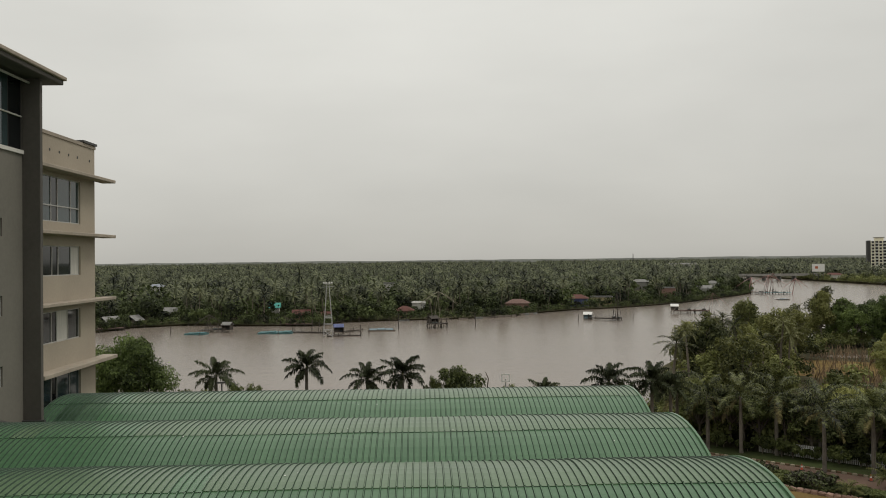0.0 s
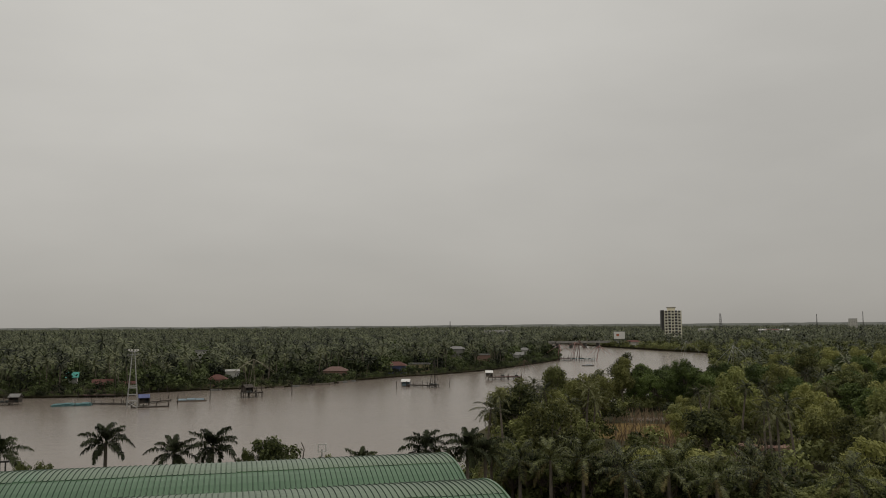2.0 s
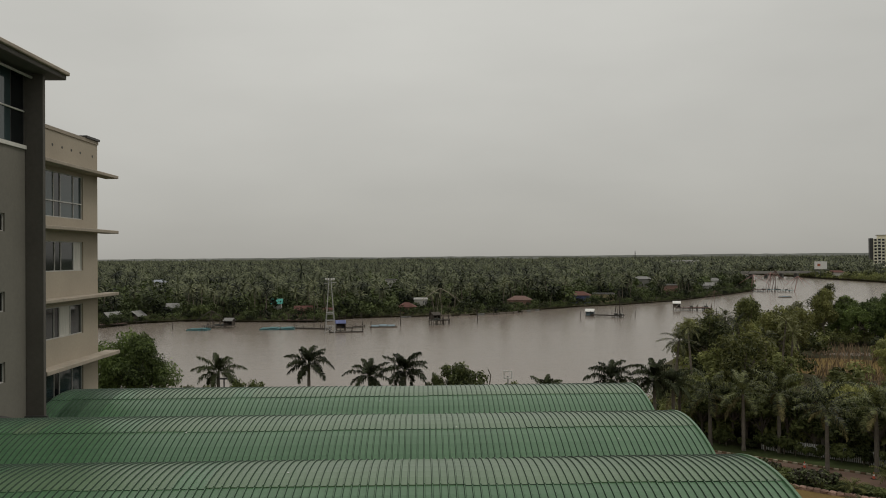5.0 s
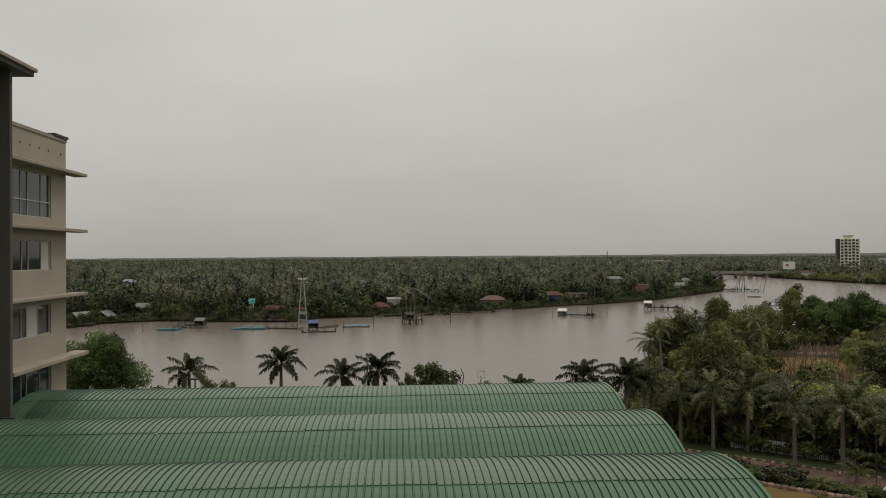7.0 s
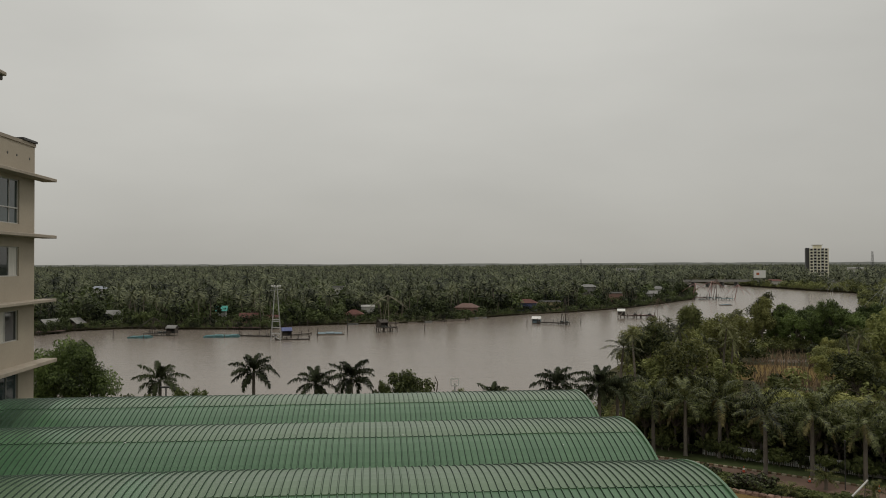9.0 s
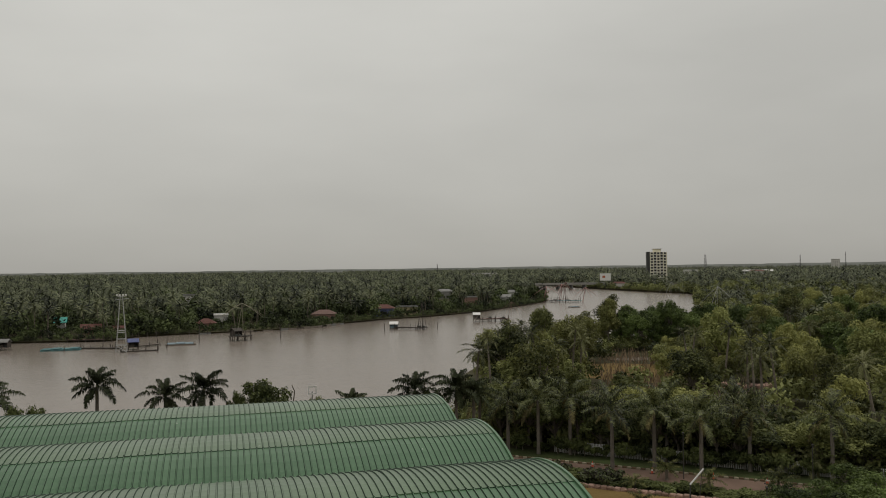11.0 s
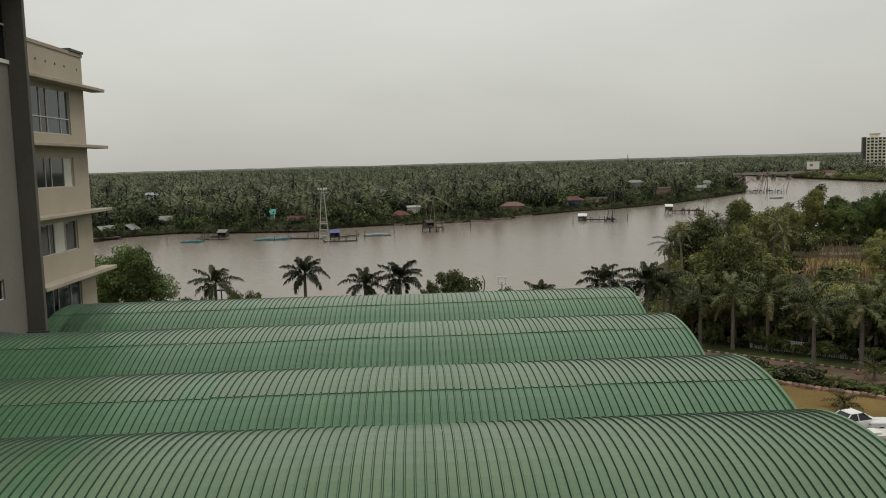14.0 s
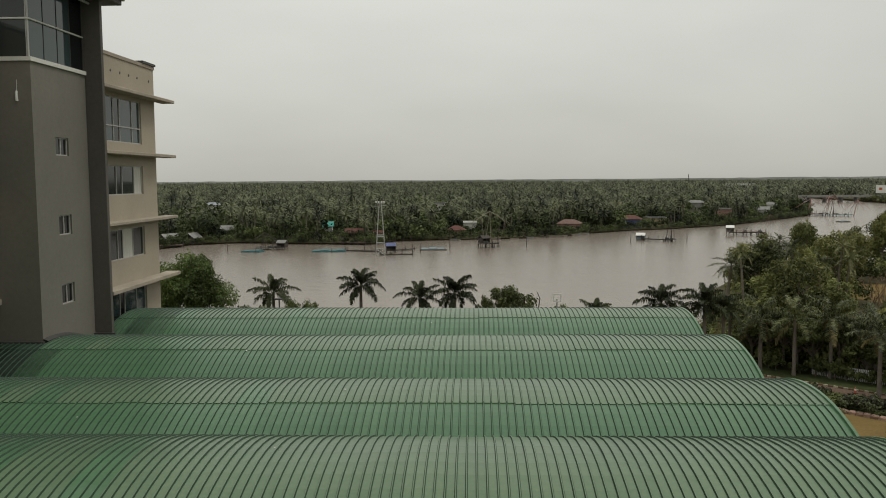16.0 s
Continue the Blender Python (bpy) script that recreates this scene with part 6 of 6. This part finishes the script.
def stilt_hut(x, y, turn, wall, roof, label, w=2.6, d=2.2, floor=1.4):
    ob = thing("stilt_hut", (x, y, 0), label, "hut", "stilt huts", turn)
    for sx in (-1, 1):
        for sy in (-1, 1):
            part("stilt", rod(bmesh.new(), (sx * w * 0.46, sy * d * 0.46, -1.2), (sx * w * 0.46, sy * d * 0.46, floor + 1.7), 0.09, n=6), WOOD_DARK, ob)
    part("floor", boxed(-w / 2, w / 2, -d / 2, d / 2, floor, floor + 0.12), WOOD_GREY, ob)
    part("back_wall", boxed(-w / 2 + 0.1, w / 2 - 0.1, d / 2 - 0.18, d / 2 - 0.1, floor + 0.12, floor + 1.55), wall, ob)
    part("side_wall", boxed(-w / 2 + 0.1, -w / 2 + 0.18, -d / 2 + 0.1, d / 2 - 0.19, floor + 0.12, floor + 1.55), wall, ob)
    part("side_wall", boxed(w / 2 - 0.18, w / 2 - 0.1, -d / 2 + 0.1, d / 2 - 0.19, floor + 0.12, floor + 1.55), wall, ob)
    part("front_wall", boxed(-w / 2 + 0.19, w * 0.05, -d / 2 + 0.1, -d / 2 + 0.16, floor + 0.12, floor + 0.8), wall, ob)
    part("netting", boxed(0.1, w * 0.4, -0.4, 0.5, floor + 0.12, floor + 0.6, 0.08), NET_HEAP, ob, "heap of dark netting")
    bm = bmesh.new()
    prof = [(-d / 2 - 0.2, floor + 1.6), (0, floor + 2.5), (d / 2 + 0.2, floor + 1.6), (d / 2 + 0.2, floor + 1.5), (0, floor + 2.4), (-d / 2 - 0.2, floor + 1.5)]
    rings = [[bm.verts.new((xx, yy, z)) for yy, z in prof] for xx in (-w / 2 - 0.15, w / 2 + 0.15)]
    for i in range(6):
        bm.faces.new((rings[0][i], rings[0][(i + 1) % 6], rings[1][(i + 1) % 6], rings[1][i]))
    for r in rings:
        bm.faces.new((r[0], r[1], r[4], r[5]))
        bm.faces.new((r[1], r[2], r[3], r[4]))
    part("roof", bm, roof, ob)


stilt_hut(-24.6, 251, 10, WOOD_DARK, BLUE, "dark stilt hut with a blue tarpaulin roof", 2.8, 2.4, 0.6)
stilt_hut(-60.5, 263.5, -15, WOOD_DARK, TIN, "dark stilt hut with a tin roof on a platform", 3.0, 2.2, 0.7)
stilt_hut(3.9, 269.5, 35, WOOD_DARK, WOOD_DARK, "dark wooden stilt hut of a fishing net", 3.0, 2.4, 1.5)
jetty(4.5, 269, 8.5, 270, "short dark platform beside a stilt hut", 1.5, 1.8, WOOD_DARK)
stilt_hut(60.2, 300, -20, NET_BLUE, WHITE, "small blue-walled stilt hut with a white roof", 3.0, 2.2, 0.1)
stilt_hut(99.3, 325, -15, WOOD_GREY, WHITE, "small stilt hut with a white roof on a jetty", 2.8, 2.2, 1.2)


def net_tower():
    ob = thing("fishing_net_tower", (-26.9, 244, 0), "tall pale A-frame tower of a fishing net", "fishing net")
    top = 15.2
    for sx in (-1, 1):
        for sy in (-1, 1):
            part("leg", rods([(sx * 1.5, sy * 1.2, -1.2), (sx * 0.3, sy * 0.25, top)], 0.075, 0.055), STEEL, ob, "pale steel leg")
    for z in (1.9, 3.6, 5.4, 5.9):
        k = 1 - z / top
        w, d = 0.3 + 1.2 * k, 0.25 + 0.95 * k
        part("rung", rods([(-w, -d, z), (w, -d, z)], 0.07), STEEL, ob)
        part("rung", rods([(-w, d, z), (w, d, z)], 0.07), STEEL, ob)
    for a, b in (((-1.35, -1.08, 1.9), (1.5, -1.2, 0.0)), ((1.35, -1.08, 1.9), (-1.5, -1.2, 0.0))):
        part("brace", rods([a, b], 0.07), STEEL, ob)
    part("platform", boxed(-0.9, 0.9, -0.7, 0.7, top, top + 0.12), STEEL, ob, "small top platform")
    for x in (-1.1, -0.4, 0.5, 1.2):
        part("lamp", boxed(x - 0.22, x + 0.22, -0.5, -0.3, top + 0.2, top + 0.65), WHITE, ob, "pale floodlight")
    part("crossbar", rods([(-1.6, -0.4, top - 0.9), (1.9, -0.4, top - 0.6)], 0.06), STEEL, ob)


net_tower()


def fishing_net(x, y, h, spread, turn, mat, label, low=0.3, thick=1.0):
    """Bowed poles that meet at the top, with the props that lift them."""
    ob = thing("fishing_net", (x, y, 0), label, "fishing net", "lift nets", turn)
    for k in range(4):
        an = 0.4 + k * 1.57
        c, s = math.cos(an) * spread, math.sin(an) * spread
        part("pole", rods([(0, 0, h), (c * 0.4, s * 0.4, h * (0.66 + 0.34 * low)), (c * 0.8, s * 0.8, h * (0.24 + 0.76 * low)), (c, s, h * low)], 0.065 * thick, 0.035 * thick, 6), mat, ob)
    for sx in (-1, 1):
        part("prop", rods([(sx * 1.2, 2.0, -1.2), (0, 0, h)], 0.08 * thick, 0.05 * thick, 6), mat, ob)
    part("hanging_rope", rods([(0, 0, h), (0, 0, h * 0.45)], 0.03, n=5), WOOD_DARK, ob)


def net_platform(x, y, w, d, turn, mat, label, z):
    """Rough deck on uneven piles, with heaped netting, crates and leaning poles."""
    ob = thing("fishing_platform", (x, y, 0), label, "platform", "fishing platforms", turn)
    g = random.Random(int(abs(x) * 10 + y))
    n = max(4, int(w / 0.7))
    for i in range(n):
        x0, x1 = -w / 2 + i * w / n, -w / 2 + (i + 1) * w / n - 0.06
        part("plank", boxed(x0, x1, -d / 2 + g.uniform(-0.4, 0.2), d / 2 + g.uniform(-0.2, 0.4), z, z + g.uniform(0.08, 0.16)), mat, ob)
    for i in range(max(3, int(w / 1.6))):
        px = -w / 2 + (i + g.uniform(0.2, 0.8)) * w / max(3, int(w / 1.6))
        for s in (-1, 1):
            part("post", rods([(px, s * d * 0.48, -1.2), (px + g.uniform(-0.25, 0.25), s * d * 0.5, z + g.choice((0.2, 0.5, 1.6, 2.4)))], 0.13, 0.09, 6), WOOD_DARK, ob)
    for i in range(max(2, int(w / 2.5))):
        bm = bmesh.new()
        bmesh.ops.create_icosphere(bm, subdivisions=2, radius=0.6)
        for v in bm.verts:
            v.co = Vector((v.co.x * 1.3, v.co.y, max(-0.1, v.co.z * 0.75))) * g.uniform(0.85, 1.12)
        bmesh.ops.translate(bm, verts=bm.verts, vec=(g.uniform(-w * 0.4, w * 0.4), g.uniform(-d * 0.25, d * 0.25), z + 0.25))
        part("netting", bm, NET_HEAP, ob, "heap of dark netting")
    for i in range(2):
        px = g.uniform(-w * 0.4, w * 0.4)
        part("pole", rods([(px, g.uniform(-1, 1), z), (px + g.uniform(-2.0, 2.0), g.uniform(-1, 1), z + g.uniform(2.2, 3.6))], 0.09, 0.05, 6), WOOD_DARK, ob)
    return ob


shore_rng = random.Random(41)
for i in range(46):
    k = shore_rng.randrange(4, 20)
    (xa, ya), (xb, yb), t = FAR_BANK[k], FAR_BANK[k + 1], shore_rng.random()
    stake(xa + (xb - xa) * t, ya + (yb - ya) * t - shore_rng.uniform(1.5, 6.0), shore_rng.uniform(0.8, 2.4), shore_rng.uniform(-0.4, 0.4))


def river_wall():
    ob = thing("river_wall", (0, 0, 0), "low weathered laterite wall along the far bank", "wall")
    g = random.Random(8)
    for k in range(10, 14):
        (xa, ya), (xb, yb) = FAR_BANK[k], FAR_BANK[k + 1]
        ln, turn = math.hypot(xb - xa, yb - ya), math.degrees(math.atan2(yb - ya, xb - xa))
        n = max(1, int(ln / 3.2))
        for i in range(n):
            if g.random() < 0.25:
                continue
            o = part("block", boxed(0, ln / n - 0.1, -0.35, 0.35, -0.6, g.uniform(0.45, 0.9), 0.05), WOOD_GREY if g.random() < 0.7 else STAINED, ob)
            o.matrix_local = pose(xa + (xb - xa) * i / n, ya + (yb - ya) * i / n - 3.2, 0.0, 0, 0, turn)


river_wall()
fishing_net(6.0, 282, 11.2, 9.5, 20, POLE_PALE, "lift net of pale slanting poles over the river", 0.6, 1.1)
fishing_net(68.5, 290.5, 9.5, 1.8, 10, WOOD_DARK, "folded lift net of dark poles on a platform", 0.2, 1.5)
fishing_net(-66, 263, 5.5, 6.5, 35, WOOD_DARK, "lift net of dark slanting poles", 0.4, 1.2)
fishing_net(112, 318, 8.0, 7.0, 25, REDWOOD, "lift net of reddish bowed poles by a jetty")
fishing_net(201, 478, 11.0, 10.0, 30, PINK_POLE, "lift net of pinkish poles at the bend", 0.5, 2.2)
fishing_net(213, 470, 9.0, 8.0, 70, PINK_POLE, "lift net of pinkish poles at the bend", 0.35, 2.2)
fishing_net(300, 520, 10.0, 9.0, 15, STEEL, "lift net of pale bowed poles at the far shore")
fishing_net(196, 303, 13.0, 9.0, 15, STEEL, "lift net of pale bowed poles beyond the wood")
fishing_net(194, 486, 9.5, 8.0, 50, PINK_POLE, "lift net of pinkish poles at the bend", 0.45, 2.4)
fishing_net(207, 486, 12.0, 6.0, 10, REDWOOD, "tall lift net of reddish poles at the bend", 0.3, 2.4)
dipper = thing("dip_pole", (97, 318, 0), "long slanting pole over the water", "pole")
part("pole", rods([(2.5, 5, 2.6), (-4.5, -8, 0.1)], 0.09, 0.06, 6), WOOD_GREY, dipper)
fish_cage(181, 414, 5, 4, 10, NET_BLUE, "small floating fish cage at the bend")
net_platform(203, 478, 20, 5, -42, NET_TEAL, "wide greenish platform of the nets at the bend", 0.9)
net_platform(192, 482, 14, 4, -35, REDWOOD, "long reddish platform of the nets at the bend", 1.2)
net_platform(-64.5, 264.5, 9, 3.0, -8, WOOD_DARK, "cluttered dark platform of a fishing net", 0.6)
net_platform(4.5, 268.5, 5.5, 2.6, 12, WOOD_DARK, "cluttered dark platform beside a stilt hut", 1.4)
net_platform(68.4, 291.5, 4.0, 2.4, -40, WOOD_DARK, "dark platform under a folded net", 0.7)
net_platform(107, 323, 8.0, 3.0, -13, REDWOOD, "cluttered reddish platform of a fishing net", 1.2)
net_platform(-42, 284.5, 8.0, 3.0, -5, REDWOOD, "cluttered reddish platform on the far bank", 0.7)
